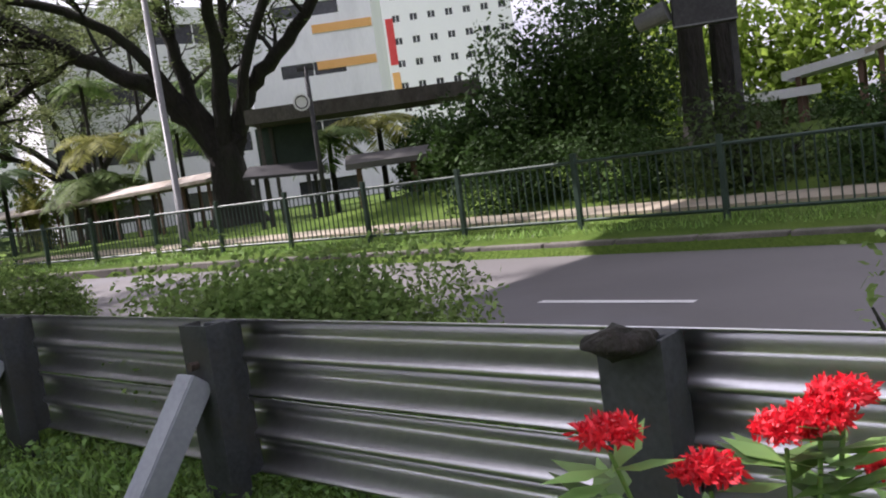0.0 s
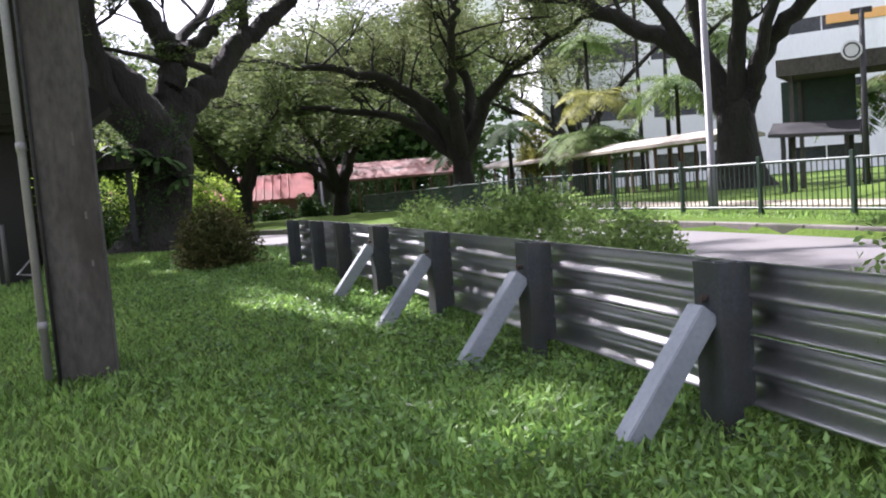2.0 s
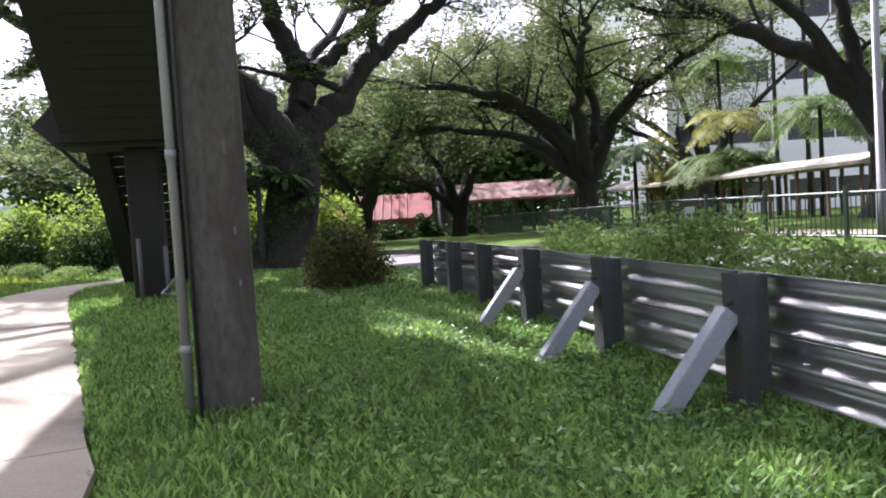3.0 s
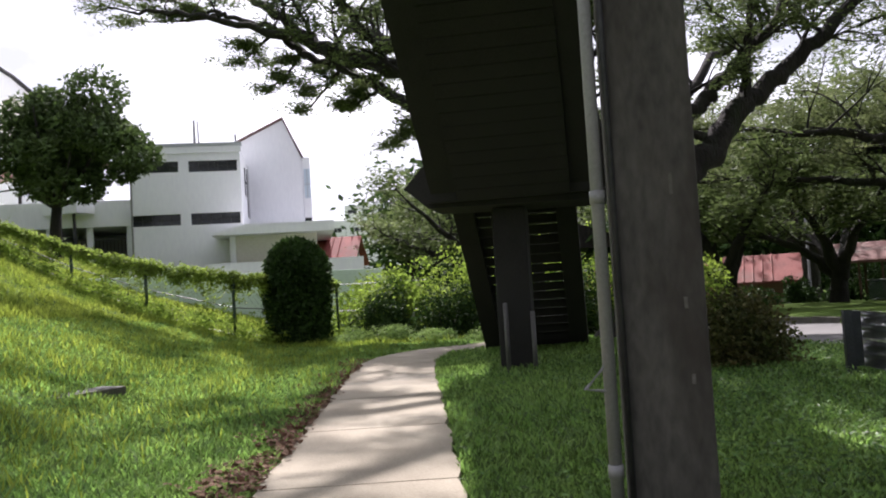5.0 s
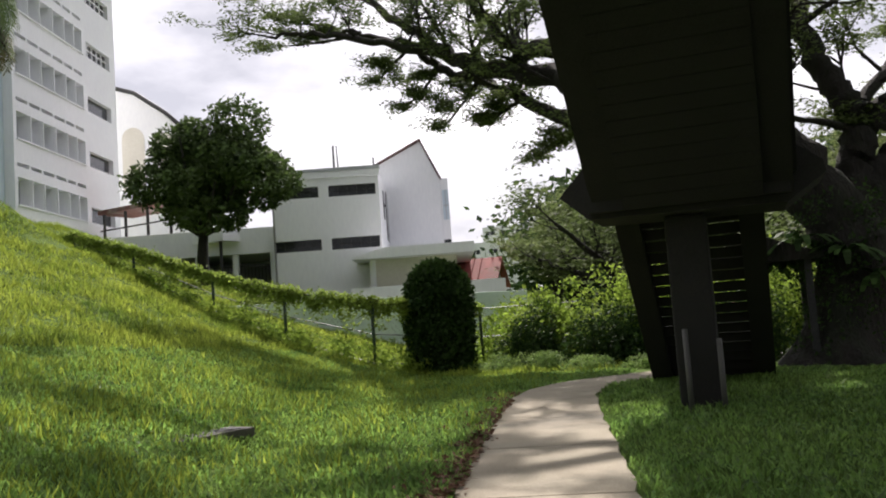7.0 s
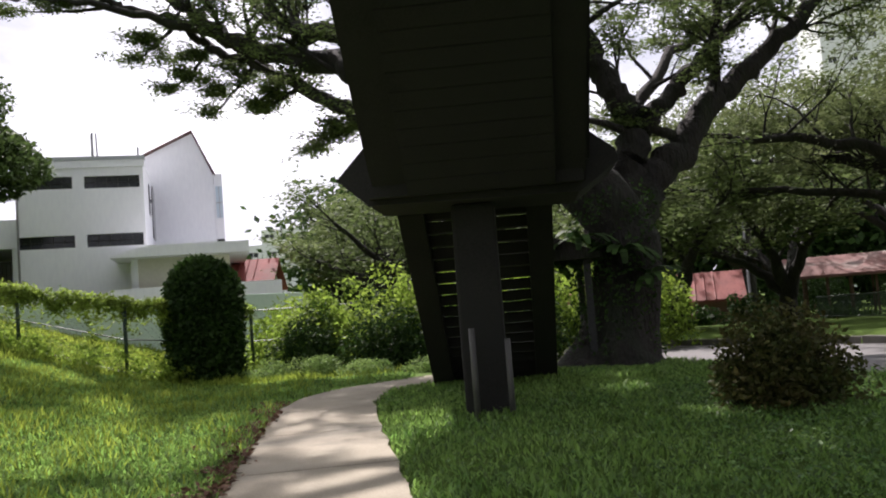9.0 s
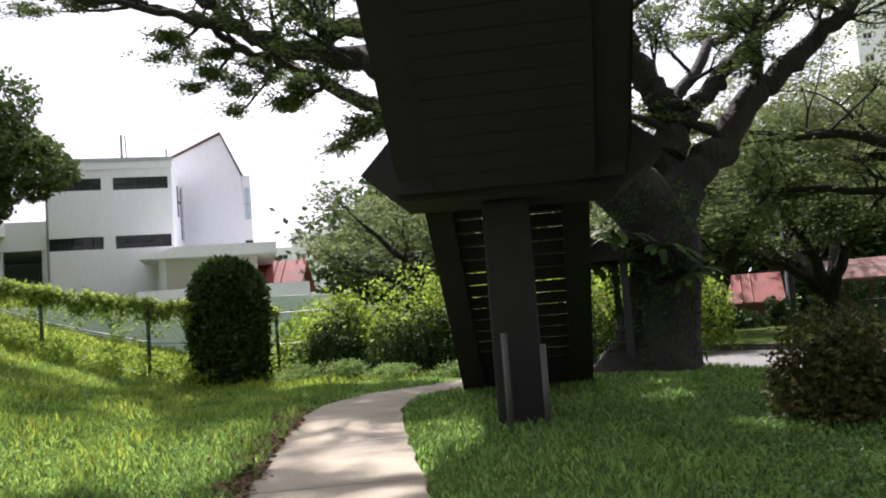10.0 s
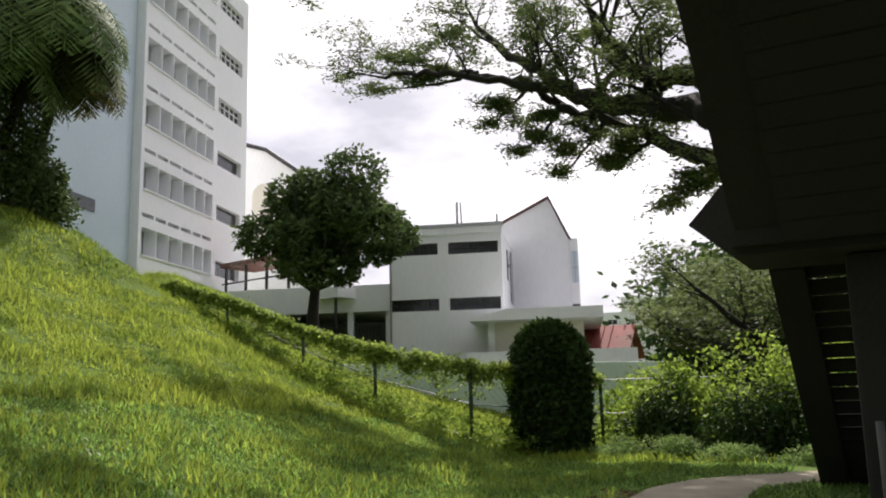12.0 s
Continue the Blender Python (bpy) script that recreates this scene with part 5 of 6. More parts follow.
# ---- across the road: railing, footpath, hedge ----
def far_n(s, o):
    return centre_n(min(s, 19.0)) + o + max(0.0, s - 19) * 0.05


def roadside_railing():
    root = tagged(new("roadside_railing"), "dark green steel picket railing along the road", "railing")
    s = -8.0
    pv, pf = [], []
    while s < 44:
        s2 = s + 2.0
        a, b = W(s, far_n(s, 3.5)), W(s2, far_n(s2, 3.5))
        za, zb = height(a.x, a.y) + 0.2, height(b.x, b.y) + 0.2
        yaw = math.degrees(math.atan2(b.y - a.y, b.x - a.x))
        L = (b - a).length
        if s < 32:
            bm = box_bm(-0.035, 0.035, -0.035, 0.035, -0.2, 1.02, 0.006)
            bmesh.ops.transform(bm, matrix=pose(a.x, a.y, za, 0, 0, yaw), verts=bm.verts)
            part("post", bm, M_FENCE, root)
        for h in (0.12, 0.9):
            pole("rail", [(a.x, a.y, za + h), (b.x, b.y, zb + h)], [0.024, 0.024], M_FENCE, root, "", 6)
        k = 17
        for j in range(1, k):
            t = j / k
            x, y, z = a.x + (b.x - a.x) * t, a.y + (b.y - a.y) * t, za + (zb - za) * t
            if -2 <= s < 14:
                pole("picket", [(x, y, z + 0.1), (x, y, z + 0.9)], [0.011, 0.011], M_FENCE, root, "", 5)
            else:
                tube_data([(x, y, z + 0.1), (x, y, z + 0.9)], [0.011, 0.011], 5, pv, pf)
        s = s2
    ob = raw("picket", pv, pf, M_FENCE, root)
    tagged(ob, kind="stuff")
    return root


roadside_railing()


def far_path():
    root = tagged(new("pavement_far"), "pale concrete footpath behind the green railing", "footpath", kind="structure")
    s = -20.0
    while s < 40:
        bm = bmesh.new()
        co = []
        for q, o in ((s, 4.7), (s + 1.96, 4.7), (s + 1.96, 6.0), (s, 6.0)):
            p = W(q, far_n(q, o))
            co.append((p.x, p.y, height(p.x, p.y) + 0.275))
        up = [bm.verts.new(c) for c in co]
        lo = [bm.verts.new((c[0], c[1], c[2] - 0.2)) for c in co]
        bm.faces.new(up)
        for j in range(4):
            bm.faces.new((up[j], up[(j + 1) % 4], lo[(j + 1) % 4], lo[j]))
        bmesh.ops.recalc_face_normals(bm, faces=bm.faces)
        part("path_slab", bm, M_SLAB, root)
        s += 2.0


far_path()
for i in range(9):
    s = -9 + i * 2.3
    p = W(s, far_n(s, 7.05))
    bush("hedge_shrub", (p.x, p.y, 0.3), (1.7, 1.0, 1.5), "low dark hedge shrub behind the far footpath", M_LEAF_DARK if i % 3 else M_LEAF_ROUND, 0.1, 6500, group="far hedge shrubs", seed=100 + i)
for i, (x, y, sx, sz) in enumerate(((2.0, 21.5, 1.9, 4.4), (3.9, 21.0, 2.3, 5.6), (4.2, 24.0, 2.9, 8.0), (8.2, 21.8, 2.4, 1.2), (0.6, 20.6, 1.5, 2.2), (-0.4, 27.6, 1.7, 3.4), (11.5, 21.5, 2.2, 1.4))):
    bush("dark_tree", (x, y, 0.6), (sx, sx, sz), "dense dark leafy tree mass behind the hedge", M_LEAF_DARK, 0.17, 12000, category="tree", group="dark trees", seed=120 + i, lumps=20, stems=9)
for i, (x, y, r) in enumerate(((4.4, 15.6, 0.24), (5.0, 15.7, 0.24))):
    b = (x, y, 0.4)
    rain_tree("slim_tree", b, off(b, 0.05, 0, 4.6), r, [
        ([off(b, -1.2, 0.5, 6.2), off(b, -2.6, 1, 7.6)], 0.14, 0.05), ([off(b, 1.2, 0.2, 6.2), off(b, 3, 0.6, 7.2)], 0.14, 0.05), ([off(b, 0.2, 1.0, 6.6), off(b, 0.3, 2, 8.6)], 0.14, 0.05)],
        "tall slim tree trunk behind the railing", leaf=0.24, per=16, twigs=5, seed=140 + i, crown_r=1.8, reach=0.5, group="slim trees")
for i, (x, y, z, s) in enumerate(((10.5, 27, 0.5, 3.0), (14.5, 25, 0.5, 3.2), (8.0, 30, 0.5, 3.4), (18, 22, 0.4, 3))):
    bush("background_tree", (x, y, z), (s, s, s * 2.4), "sunlit green tree behind the shelters", M_LEAF_HEDGE, 0.34, 6000, category="tree", group="background trees", seed=150 + i, lumps=22)


def shelter(name, a, b, width, z, thick, label, mat, posts, post_mat, base=0.2, drop=0.0, ridge=0.0):
    """A roof on posts along the line from a to b."""
    root = tagged(new(name), label, "shelter")
    m, L = wall_frame(a, b)
    h = width / 2
    prof = [(-h, 0), (-h, thick), (0, thick + ridge), (h, thick), (h, 0)]
    bm = bmesh.new()
    v0 = [bm.verts.new((0, u, z + w)) for u, w in prof]
    v1 = [bm.verts.new((L, u, z - drop + w)) for u, w in prof]
    for j in range(5):
        bm.faces.new((v0[j], v0[(j + 1) % 5], v1[(j + 1) % 5], v1[j]))
    bm.faces.new(v0[::-1])
    bm.faces.new(v1)
    bmesh.ops.recalc_face_normals(bm, faces=bm.faces)
    bmesh.ops.transform(bm, matrix=m, verts=bm.verts)
    part("roof", bm, mat, root)
    for k in range(posts):
        x = 0.3 + (L - 0.6) * k / max(1, posts - 1)
        for u in (-h + 0.25, h - 0.25):
            add_box(root, "post", m, x - 0.05, x + 0.05, u - 0.05, u + 0.05, base - 0.4 - drop * x / L, z - drop * x / L, post_mat)
    return root


shelter("covered_walkway", (-8.3, 31.6), (-24.2, 43.6), 2.4, 1.85, 0.12, "long covered walkway with a weathered brown sheet roof", M_SHED, 13, M_BROWN, 0.2, 0.3, 0.3)
shelter("pavilion", (-26.4, 42.6), (-32.0, 39.2), 4.5, 1.5, 0.12, "open pavilion with a rusty red and grey pitched roof", M_RUSTROOF, 7, M_BROWN, -0.5, 0, 0.9)
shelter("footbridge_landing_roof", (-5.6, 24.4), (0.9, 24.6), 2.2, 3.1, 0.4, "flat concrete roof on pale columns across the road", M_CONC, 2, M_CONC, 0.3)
shelter("bus_stop_roof", (-2.9, 22.6), (0.6, 22.9), 2.0, 1.5, 0.14, "low brown shelter roof beside the far footpath", M_CONDUIT, 3, M_BROWN, 0.3, 0, 0.25)
shelter("awning_shelter", (-5.7, 23.4), (-3.7, 23.4), 1.6, 1.62, 0.08, "low dark pitched awning under the panel wall", M_DARK, 2, M_DARK, 0.3, 0.1, 0.28)
shelter("link_shelter", (5.3, 19.4), (8.0, 19.5), 1.5, 1.66, 0.2, "pale flat-roofed link shelter", M_SIGN, 3, M_BROWN, 0.3, -0.05)
shelter("link_shelter", (7.6, 19.5), (9.2, 18.6), 1.5, 2.08, 0.18, "pale rising link shelter roof", M_SIGN, 2, M_BROWN, 0.3, -0.25)
shelter("link_shelter", (9.0, 18.7), (11.2, 17.6), 1.5, 2.35, 0.12, "brown rising link shelter roof", M_SHED, 2, M_BROWN, 0.3, -0.7)
for i, (x, y, yaw) in enumerate(((-34.8, 37.0, 40), (-40.5, 33.5, 25), (-46.5, 44.5, 35), (-52, 40, 30))):
    small_house("red_roof_house", (x, y, -0.6), yaw, 3.4, 3.4, 1.6, 2.7, "low house with a red tiled roof beyond the trees", M_PINK, "red roofed houses")


def street_lamp(base, h, label, arms, yaw):
    root = thing("street_lamp", label, "street lamp", "street lamps", base, yaw)
    pole("pole", [(0, 0, -0.4), (0, 0, 0.9), (0, 0, 0.92), (0, 0, h)], [0.1, 0.1, 0.075, 0.05], M_LAMP, root)
    for sg in arms:
        pole("arm", [(0, 0, h - 0.1), (sg * 0.5, 0, h + 0.5), (sg * 1.6, 0, h + 0.75)], [0.04, 0.035, 0.03], M_LAMP, root)
        part("lamp_head", box_bm(min(sg * 1.5, sg * 2.1), max(sg * 1.5, sg * 2.1), -0.11, 0.11, h + 0.7, h + 0.8, 0.03), M_LAMP, root)
    return root


street_lamp((-5.85, 17.6, 0.2), 8.5, "grey steel street lamp post beside the railing", (-1,), 40)
street_lamp((-34.5, 40.6, -0.7), 7.4, "tall thin grey street lamp with two arms", (-1, 1), 40)


# ---- white housing blocks in the distance ----
def housing(name, a, b, h, label, z0=-1.0, floors=6, bays=6, bands=(), win=(0.6, 0.75), deep=12.0, dark=False):
    root = tagged(new(name), label, "building")
    m, L = wall_frame(a, b)
    fh, bw = (h - z0) / floors, L / bays
    ops = []
    for f in range(floors):
        for k in range(bays):
            ops.append((bw * (k + 0.5 - win[0] / 2), bw * (k + 0.5 + win[0] / 2), z0 + fh * (f + 0.35), z0 + fh * (f + 0.35 + 0.5 * win[1])))
    grid_wall(root, m, L, z0, h, ops, 0.2, M_WHITE, 0.3)
    for o in ops:
        w = add_box(root, "window", m, o[0], o[1], 0.16, 0.2, o[2], o[3], M_GLASS)
        add_box(root, "mullion", m, (o[0] + o[1]) / 2 - 0.04, (o[0] + o[1]) / 2 + 0.04, 0.1, 0.16, o[2], o[3], M_WHITE, parent=w)
    add_box(root, "body", m, 0.02, L - 0.02, 0.31, deep, z0, h - 0.05, M_WHITE)
    for x0, x1, za, zb, mat in bands:
        add_box(root, "band", m, x0, x1, -0.06, -0.004, za, zb, mat, "painted colour band")
    return root


housing("housing_block", (-25.5, 53.5), (-14.0, 62), 14.5, "white housing block with wide dark openings", floors=4, bays=2, win=(0.86, 0.7))
housing("housing_block", (-13.9, 61.8), (-4.5, 61.8), 20, "white housing block with orange stripes", floors=5, bays=1, win=(0.5, 0.45), bands=((5.0, 9.3, 9.2, 9.8, M_ORANGE), (5.0, 9.3, 11.8, 12.4, M_ORANGE)))
housing("housing_tower", (-11, 113), (10, 113), 34, "white housing tower with small windows and a red and orange stripe", floors=12, bays=9, win=(0.4, 0.6), bands=((4.4, 5.4, 11, 14, M_ORANGE), (4.4, 5.4, 15, 21, M_REDPAINT)))
housing("housing_tower", (-89.8, 143.5), (-76.0, 160.0), 62, "pale housing tower beyond the trees", floors=16, bays=6, win=(0.4, 0.5))
housing("city_tower", (-199, 81), (-194, 91), 24, "hazy blue-white tower in the far distance", floors=8, bays=3, win=(0.6, 0.6), deep=8)
housing("city_block", (-152, 55), (-146, 70), 15.5, "hazy pale block in the far distance", floors=5, bays=5, win=(0.5, 0.5), deep=8)

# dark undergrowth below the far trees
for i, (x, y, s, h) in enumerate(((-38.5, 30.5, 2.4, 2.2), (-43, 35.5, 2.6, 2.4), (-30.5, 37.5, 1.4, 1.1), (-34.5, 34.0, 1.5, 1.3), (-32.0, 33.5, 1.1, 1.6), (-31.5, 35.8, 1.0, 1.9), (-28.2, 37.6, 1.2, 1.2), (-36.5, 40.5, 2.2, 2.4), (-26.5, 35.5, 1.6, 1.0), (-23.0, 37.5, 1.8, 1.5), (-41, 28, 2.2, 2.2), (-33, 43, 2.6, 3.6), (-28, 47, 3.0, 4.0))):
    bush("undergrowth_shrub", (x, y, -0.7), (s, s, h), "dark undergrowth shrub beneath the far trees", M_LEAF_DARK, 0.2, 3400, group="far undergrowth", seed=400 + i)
for i, (x, y, s, h) in enumerate(((-19.4, 39.2, 0.8, 5.2), (-20.3, 39.8, 0.7, 4.2))):
    bush("yellow_shrub", (x, y, 0.0), (s, s, h), "tall yellow-leaved shrub beside the covered walkway", M_LEAF_YELLOW, 0.16, 4000, group="yellow shrubs", seed=420 + i)

# far woods that close the view behind the road's bend
def far_woods():
    k = 46000
    t = rng.uniform(0, 1, k)
    line = np.array([[-38, 66], [-52, 60], [-66, 48], [-76, 36]], float)
    x = np.interp(t, [0, 0.33, 0.67, 1], line[:, 0]) + rng.normal(0, 2.2, k)
    y = np.interp(t, [0, 0.33, 0.67, 1], line[:, 1]) + rng.normal(0, 2.2, k)
    top = 12.5 + 2.4 * np.sin(t * 31) + 1.6 * np.sin(t * 77 + 1)
    z = -1.0 + rng.uniform(0, 1, k) ** 0.75 * top
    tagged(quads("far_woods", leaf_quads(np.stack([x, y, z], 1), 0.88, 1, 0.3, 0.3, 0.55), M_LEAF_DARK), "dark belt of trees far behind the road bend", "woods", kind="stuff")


far_woods()

# palms in front of the housing block
for i, (x, y, h, n, L, mat) in enumerate((
        (-15.9, 38.3, 4.4, 10, 2.0, M_LEAF_YELLOW), (-16.3, 37.4, 2.7, 12, 2.1, M_LEAF_PALM), (-15.4, 37.8, 2.4, 11, 2.0, M_LEAF_PALM), (-11.7, 36.4, 4.3, 11, 2.2, M_LEAF_PALM),
        (-20.2, 37.6, 3.4, 10, 1.5, M_LEAF_DARK), (-14.9, 41.3, 11.5, 8, 1.6, M_LEAF_PALM), (-13.2, 40.1, 10.5, 8, 1.6, M_LEAF_PALM), (-17.2, 40.6, 7.3, 9, 1.5, M_LEAF_PALM),
        (-10.2, 37.5, 6.2, 10, 2.0, M_LEAF_PALM), (-4.0, 27.5, 2.6, 11, 1.5, M_LEAF_PALM), (-2.4, 28.4, 2.9, 11, 1.6, M_LEAF_YELLOW), (-22.5, 36.5, 2.6, 10, 1.6, M_LEAF_DARK))):
    palm("palm", (x, y, 0.1), h, "slender palm beside the covered walkway", int(n * 1.5), L * 1.3, 200 + i, mat, 0.1, 0.09, droop=0.13)


# ---- red flowers and the small things near the start ----
def ixora():
    root = thing("flower_plant", "leafy plant with clusters of bright red flowers", "flower plant", "", (0.42, 1.5, 0.0))
    v, f, leaf, heads = [], [], [], []
    for x, y, z in ((-0.28, -0.06, 0.86), (-0.13, -0.07, 0.78), (0.0, -0.06, 0.83), (0.1, -0.05, 0.87), (0.055, -0.06, 0.84), (0.3, 0.1, 0.7), (0.2, 0.0, 0.72)):
        tube_data([(0.05, 0.05, -0.05), (x * 0.6, y * 0.6, z * 0.55), (x, y, z - 0.03)], [0.008, 0.006, 0.004], 5, v, f)
        heads.append((x, y, z))
        for k in range(12):
            a = rng.uniform(0, 6.28)
            d = Vector((math.cos(a), math.sin(a), rng.uniform(0.0, 0.5))).normalized()
            p = Vector((x, y, z - 0.05 - rng.uniform(0, 0.12)))
            s = d.cross(Vector((0, 0, 1))).normalized()
            leaf.append([p[:], (p + d * 0.06 + s * 0.026)[:], (p + d * 0.13)[:], (p + d * 0.06 - s * 0.026)[:]])
    raw("stalk", v, f, M_WEED, root)
    quads("foliage", np.array(leaf), M_WEED, root, "glossy green leaves")
    for h in heads:
        c = []
        for k in range(260):
            d = rng.normal(0, 1, 3)
            d[2] = abs(d[2]) * 0.6
            d /= np.linalg.norm(d)
            c.append(np.array(h) + d * np.array([0.048, 0.048, 0.03]) * rng.uniform(0.6, 1.05))
        quads("flower_head", leaf_quads(c, 0.017, 3, 0.006, 0.0, 0.4), M_FLOWER, root, "round cluster of small red petals")
    return root


ixora()


DRAIN = (-17.0, 3.05)


def drain_cover():
    root = thing("drain_cover", "flat concrete drain cover with slots on the lawn", "drain cover", "", (DRAIN[0], DRAIN[1], height(*DRAIN) + 0.0), 128)
    part("slab", box_bm(-0.6, 0.6, -0.24, 0.24, -0.08, 0.05, 0.02), M_KERB, root)
    for k in range(5):
        part("slot", box_bm(-0.5 + k * 0.21, -0.38 + k * 0.21, -0.17, 0.17, 0.03, 0.056), M_DARK, root)


drain_cover()


def small_shelter():
    root = tagged(new("timber_shelter"), "small dark timber roofed shelter beside the big tree", "shelter")
    m = pose(*W(25.6, -1.6), 0, 0, ROAD_YAW)
    bm = prism_bm([(-1.3, 2.25), (0, 2.75), (1.3, 2.25), (1.3, 2.15), (-1.3, 2.15)], -1.3, 1.3)
    bmesh.ops.transform(bm, matrix=m, verts=bm.verts)
    part("roof", bm, M_BARK, root)
    for x in (-1, 1):
        for y in (-1, 1):
            add_box(root, "post", m, x - 0.07, x + 0.07, y - 0.07, y + 0.07, -0.2, 2.15, M_DARK)


small_shelter()


def round_sign():
    root = thing("road_sign", "round white road sign on a tall dark pole", "road sign", "", (-3.55, 22.3, 0.2), 5)
    pole("pole", [(0, 0, -0.3), (0, 0, 4.1)], [0.07, 0.06], M_DARK, root)
    part("crossarm", box_bm(-0.22, 0.22, -0.05, 0.05, 4.0, 4.12, 0.01), M_DARK, root)
    bm = bmesh.new()
    bmesh.ops.create_cone(bm, cap_ends=True, segments=28, radius1=0.22, radius2=0.22, depth=0.03, matrix=pose(-0.22, -0.1, 3.2, 90, 0, 0))
    disc = part("disc", bm, M_SIGN, root, "white round sign face")
    v, f = [], []
    tube_data([(-0.22 + 0.16 * math.cos(a), -0.12, 3.2 + 0.16 * math.sin(a)) for a in np.linspace(0, 6.28, 25)], [0.018] * 25, 5, v, f)
    raw("ring", v, f, M_DARK, disc, "dark ring on the sign")


round_sign()
bm = box_bm(-0.9, 0.9, -0.05, 0.05, 1.85, 3.1, 0.02)
bmesh.ops.transform(bm, matrix=pose(-4.9, 25.4, 0, 0, 0, 5), verts=bm.verts)
tagged(part("dark_panel", bm, M_FENCE), "dark green panel wall under the flat roof", "wall", kind="structure")


def gantry_sign():
    root = tagged(new("hanging_sign"), "dark box sign hung between slim tree trunks with a grey lamp", "sign")
    m = pose(4.1, 13.5, 0, 0, 0, -10)
    add_box(root, "box", m, -0.5, 0.45, -0.12, 0.12, 2.88, 3.9, M_DARK, "", 0.02)
    for z in (2.9, 3.88):
        add_box(root, "edge", m, -0.5, 0.45, -0.135, -0.122, z - 0.012, z + 0.012, M_LAMP)
    add_box(root, "post", m, 0.36, 0.46, 0.14, 0.24, 0.0, 3.8, M_DARK)
    bm = bmesh.new()
    bmesh.ops.create_cone(bm, cap_ends=True, segments=16, radius1=0.13, radius2=0.17, depth=0.5, matrix=m @ pose(-0.8, 0, 3.12, 20, 75, 0))
    part("lamp", bm, M_LAMP, root, "grey cylindrical lamp")


gantry_sign()


def post_cap():
    p = W(1.18, 1.96)
    bm = bmesh.new()
    bmesh.ops.create_icosphere(bm, subdivisions=3, radius=0.1, matrix=Matrix.Translation((p.x, p.y, 0.812)) @ Matrix.Diagonal((1.0, 0.8, 0.42, 1)))
    for v in bm.verts:
        v.co += Vector((noise.noise(v.co * 22), noise.noise(v.co * 22 + Vector((5, 0, 0))), noise.noise(v.co * 22 + Vector((0, 5, 0))))) * 0.022
    tagged(part("moss_clump", bm, M_BARK, smooth=True), "clump of dry moss and soil on a guardrail post", "moss")


post_cap()


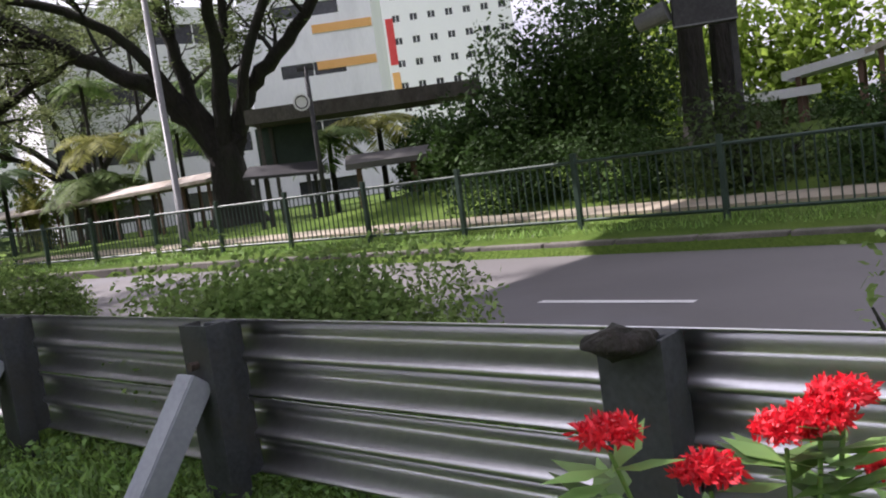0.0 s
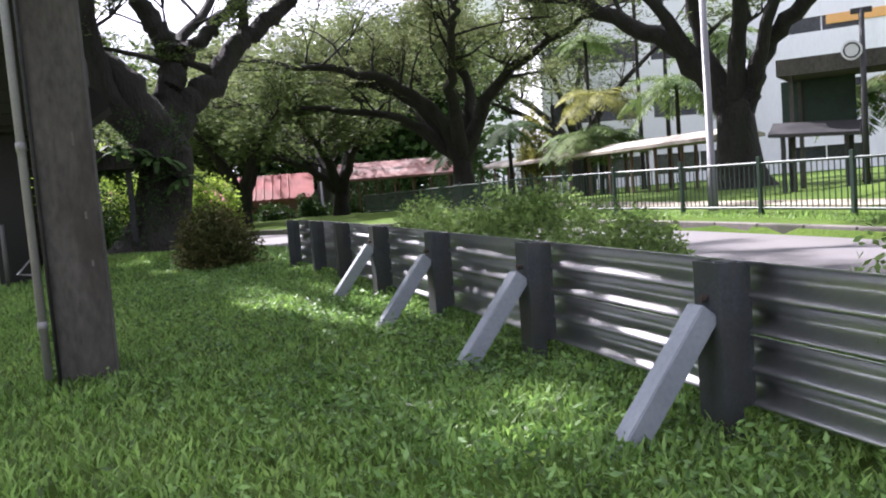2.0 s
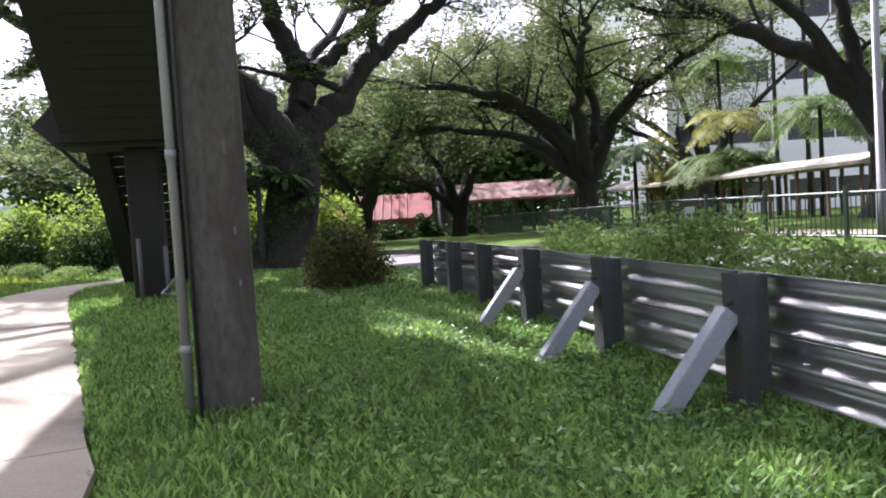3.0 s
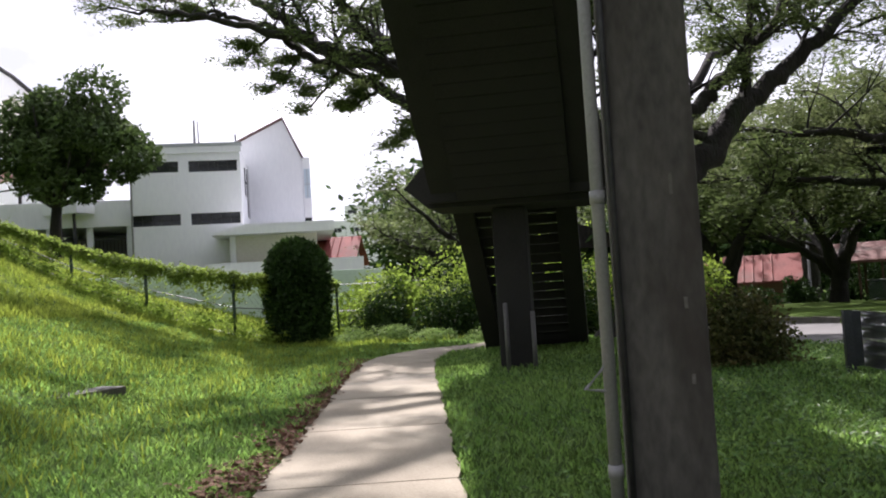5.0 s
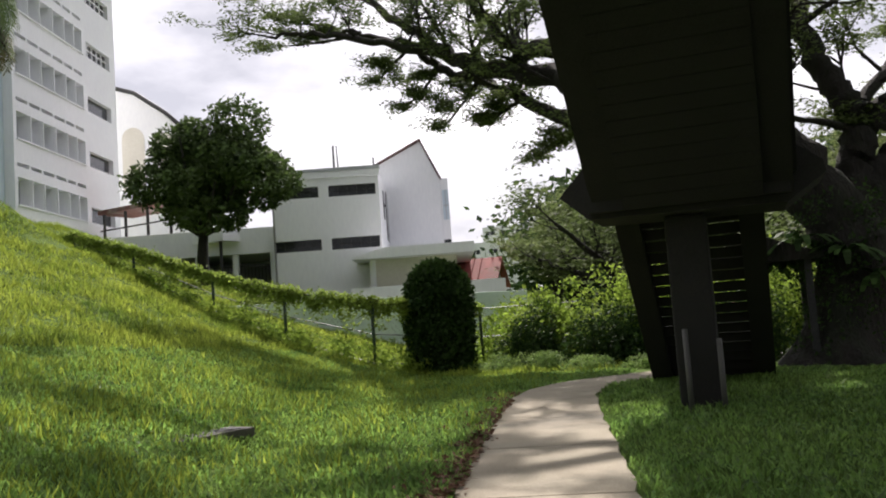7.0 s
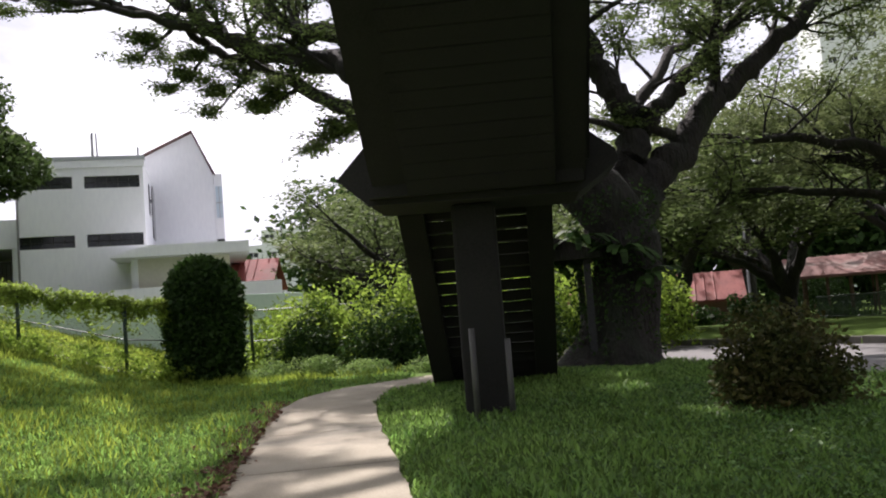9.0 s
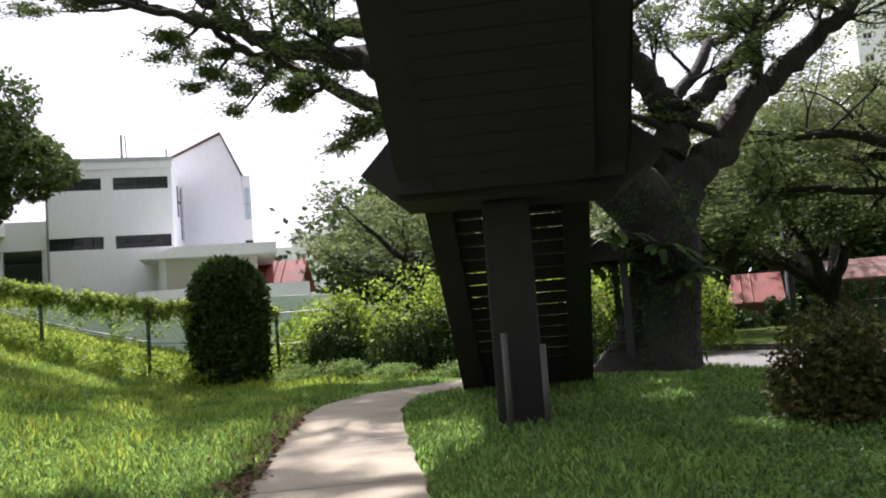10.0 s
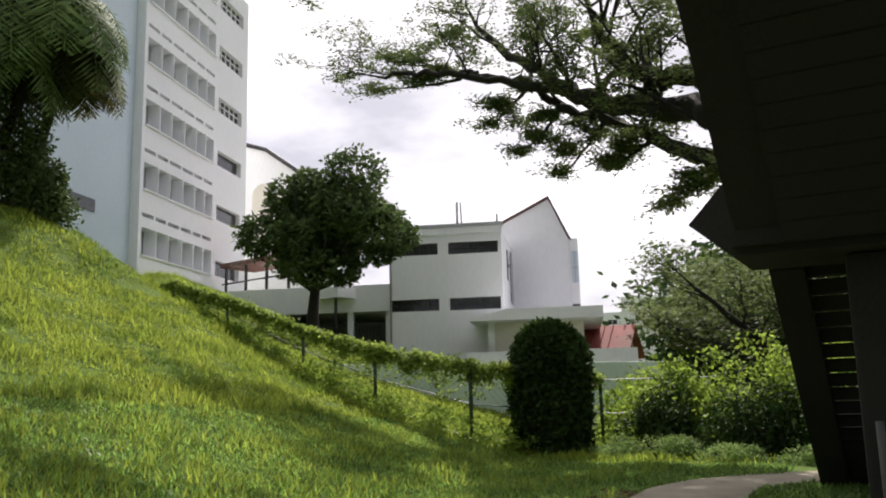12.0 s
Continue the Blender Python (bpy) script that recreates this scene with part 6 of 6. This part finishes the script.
# ---- grass ----
def blades(name, count, s_rng, n_rng, size, label, mat=None, thin=False, clump=0.3):
    s = rng.uniform(*s_rng, count)
    n = rng.uniform(*n_rng, count)
    x, y = s * DX + n * NX, s * DY + n * NY
    pc = np.interp(s, [-9, 0, 9, 15, 18, 20.4, 22, 23.3, 24.3], [1.2, -0.72, -2.62, -3.93, -4.6, -5.05, -5.1, -4.6, -3.6])
    near_edge = np.array([centre_n(q) - 2.72 for q in s])
    keep = ((np.abs(n - pc) > 0.74) & (n < near_edge)) if n_rng[0] < 3 else (n > near_edge + 5.5)
    if mat is M_GRASS_SUNLIT:
        keep &= rng.uniform(0, 1, count) < np.clip((-4.5 - n) / 5, 0, 1)
    x, y = x[keep], y[keep]
    z = np.array([height(a, b) for a, b in zip(x, y)]) + (0.2 if n_rng[0] > 3 else 0.0)
    k = len(x)
    p = np.stack([x, y, z + 0.005], 1)
    a = rng.uniform(0, 2 * np.pi, k)
    patch = 0.9 + clump * np.sin(x * 1.9 + 1.3 * np.sin(y * 1.1)) * np.sin(y * 2.3 + np.sin(x * 0.9))
    patch += 0.6 * clump * np.sin(x * 5.3 + 2 * np.sin(y * 2.7)) * np.sin(y * 4.9 + 1.5 * np.sin(x * 3.1))
    h = size * rng.uniform(0.5, 1.3, k) * patch
    w = size * rng.uniform(0.07, 0.13, k)
    lean = rng.uniform(0.2, 1.1, k)[:, None]
    d = np.stack([np.cos(a), np.sin(a), np.zeros(k)], 1)
    e = np.stack([-np.sin(a), np.cos(a), np.zeros(k)], 1)
    up = np.array([0, 0, 1.0])
    mid = p + up * h[:, None] * 0.6 + d * lean * h[:, None] * 0.35
    tip = p + up * h[:, None] * 0.9 + d * lean * h[:, None] * 0.95
    if thin:
        q = np.stack([p - e * w[:, None], tip, p + e * w[:, None]], 1)
    else:
        q = np.stack([p - e * w[:, None] * 0.6, mid - e * w[:, None], tip, mid + e * w[:, None]], 1)
    return tagged(quads(name, q, mat or M_GRASS), label, "grass", kind="stuff")


blades("grass", 40000, (-3, 22), (4, 10.9), 0.09, "short green grass on the far verge", thin=True)
blades("grass", 200000, (-2, 11), (-8, 3.6), 0.09, "thick green lawn grass of uneven height")
blades("grass", 140000, (11, 26), (-13, 3.0), 0.11, "green lawn grass with sunlit patches")
blades("grass", 300000, (8, 44), (-34, -4.5), 0.16, "tall yellow-green hill grass with sunlight put into its colour", M_GRASS_SUNLIT, True, 0.6)


def weeds():
    """Broad low leaves growing through the turf by the guardrail."""
    k = 40000
    s, n = rng.uniform(-2, 20, k), rng.uniform(-3, 3.6, k)
    edge = np.interp(s, [-1, 13, 20], [0.5, -1.4, -1.5])
    keep = rng.uniform(0, 1, k) < np.clip((n - edge) * 0.5 + 0.15 + 0.3 * np.sin(s * 2.1) * np.sin(n * 2.9), 0.04, 0.9)
    keep &= np.abs(n - np.interp(s, [-9, 0, 9, 15, 20], [1.2, -0.72, -2.62, -3.93, -5])) > 0.75
    s, n = s[keep], n[keep]
    p = np.stack([s * DX + n * NX, s * DY + n * NY, rng.uniform(0.01, 0.1, len(s))], 1)
    tagged(quads("low_weeds", leaf_quads(p, 0.055, 3, 0.04, 0.5, 0.4), M_WEED), "low broad-leaved weeds among the grass", "weeds", kind="stuff")


weeds()
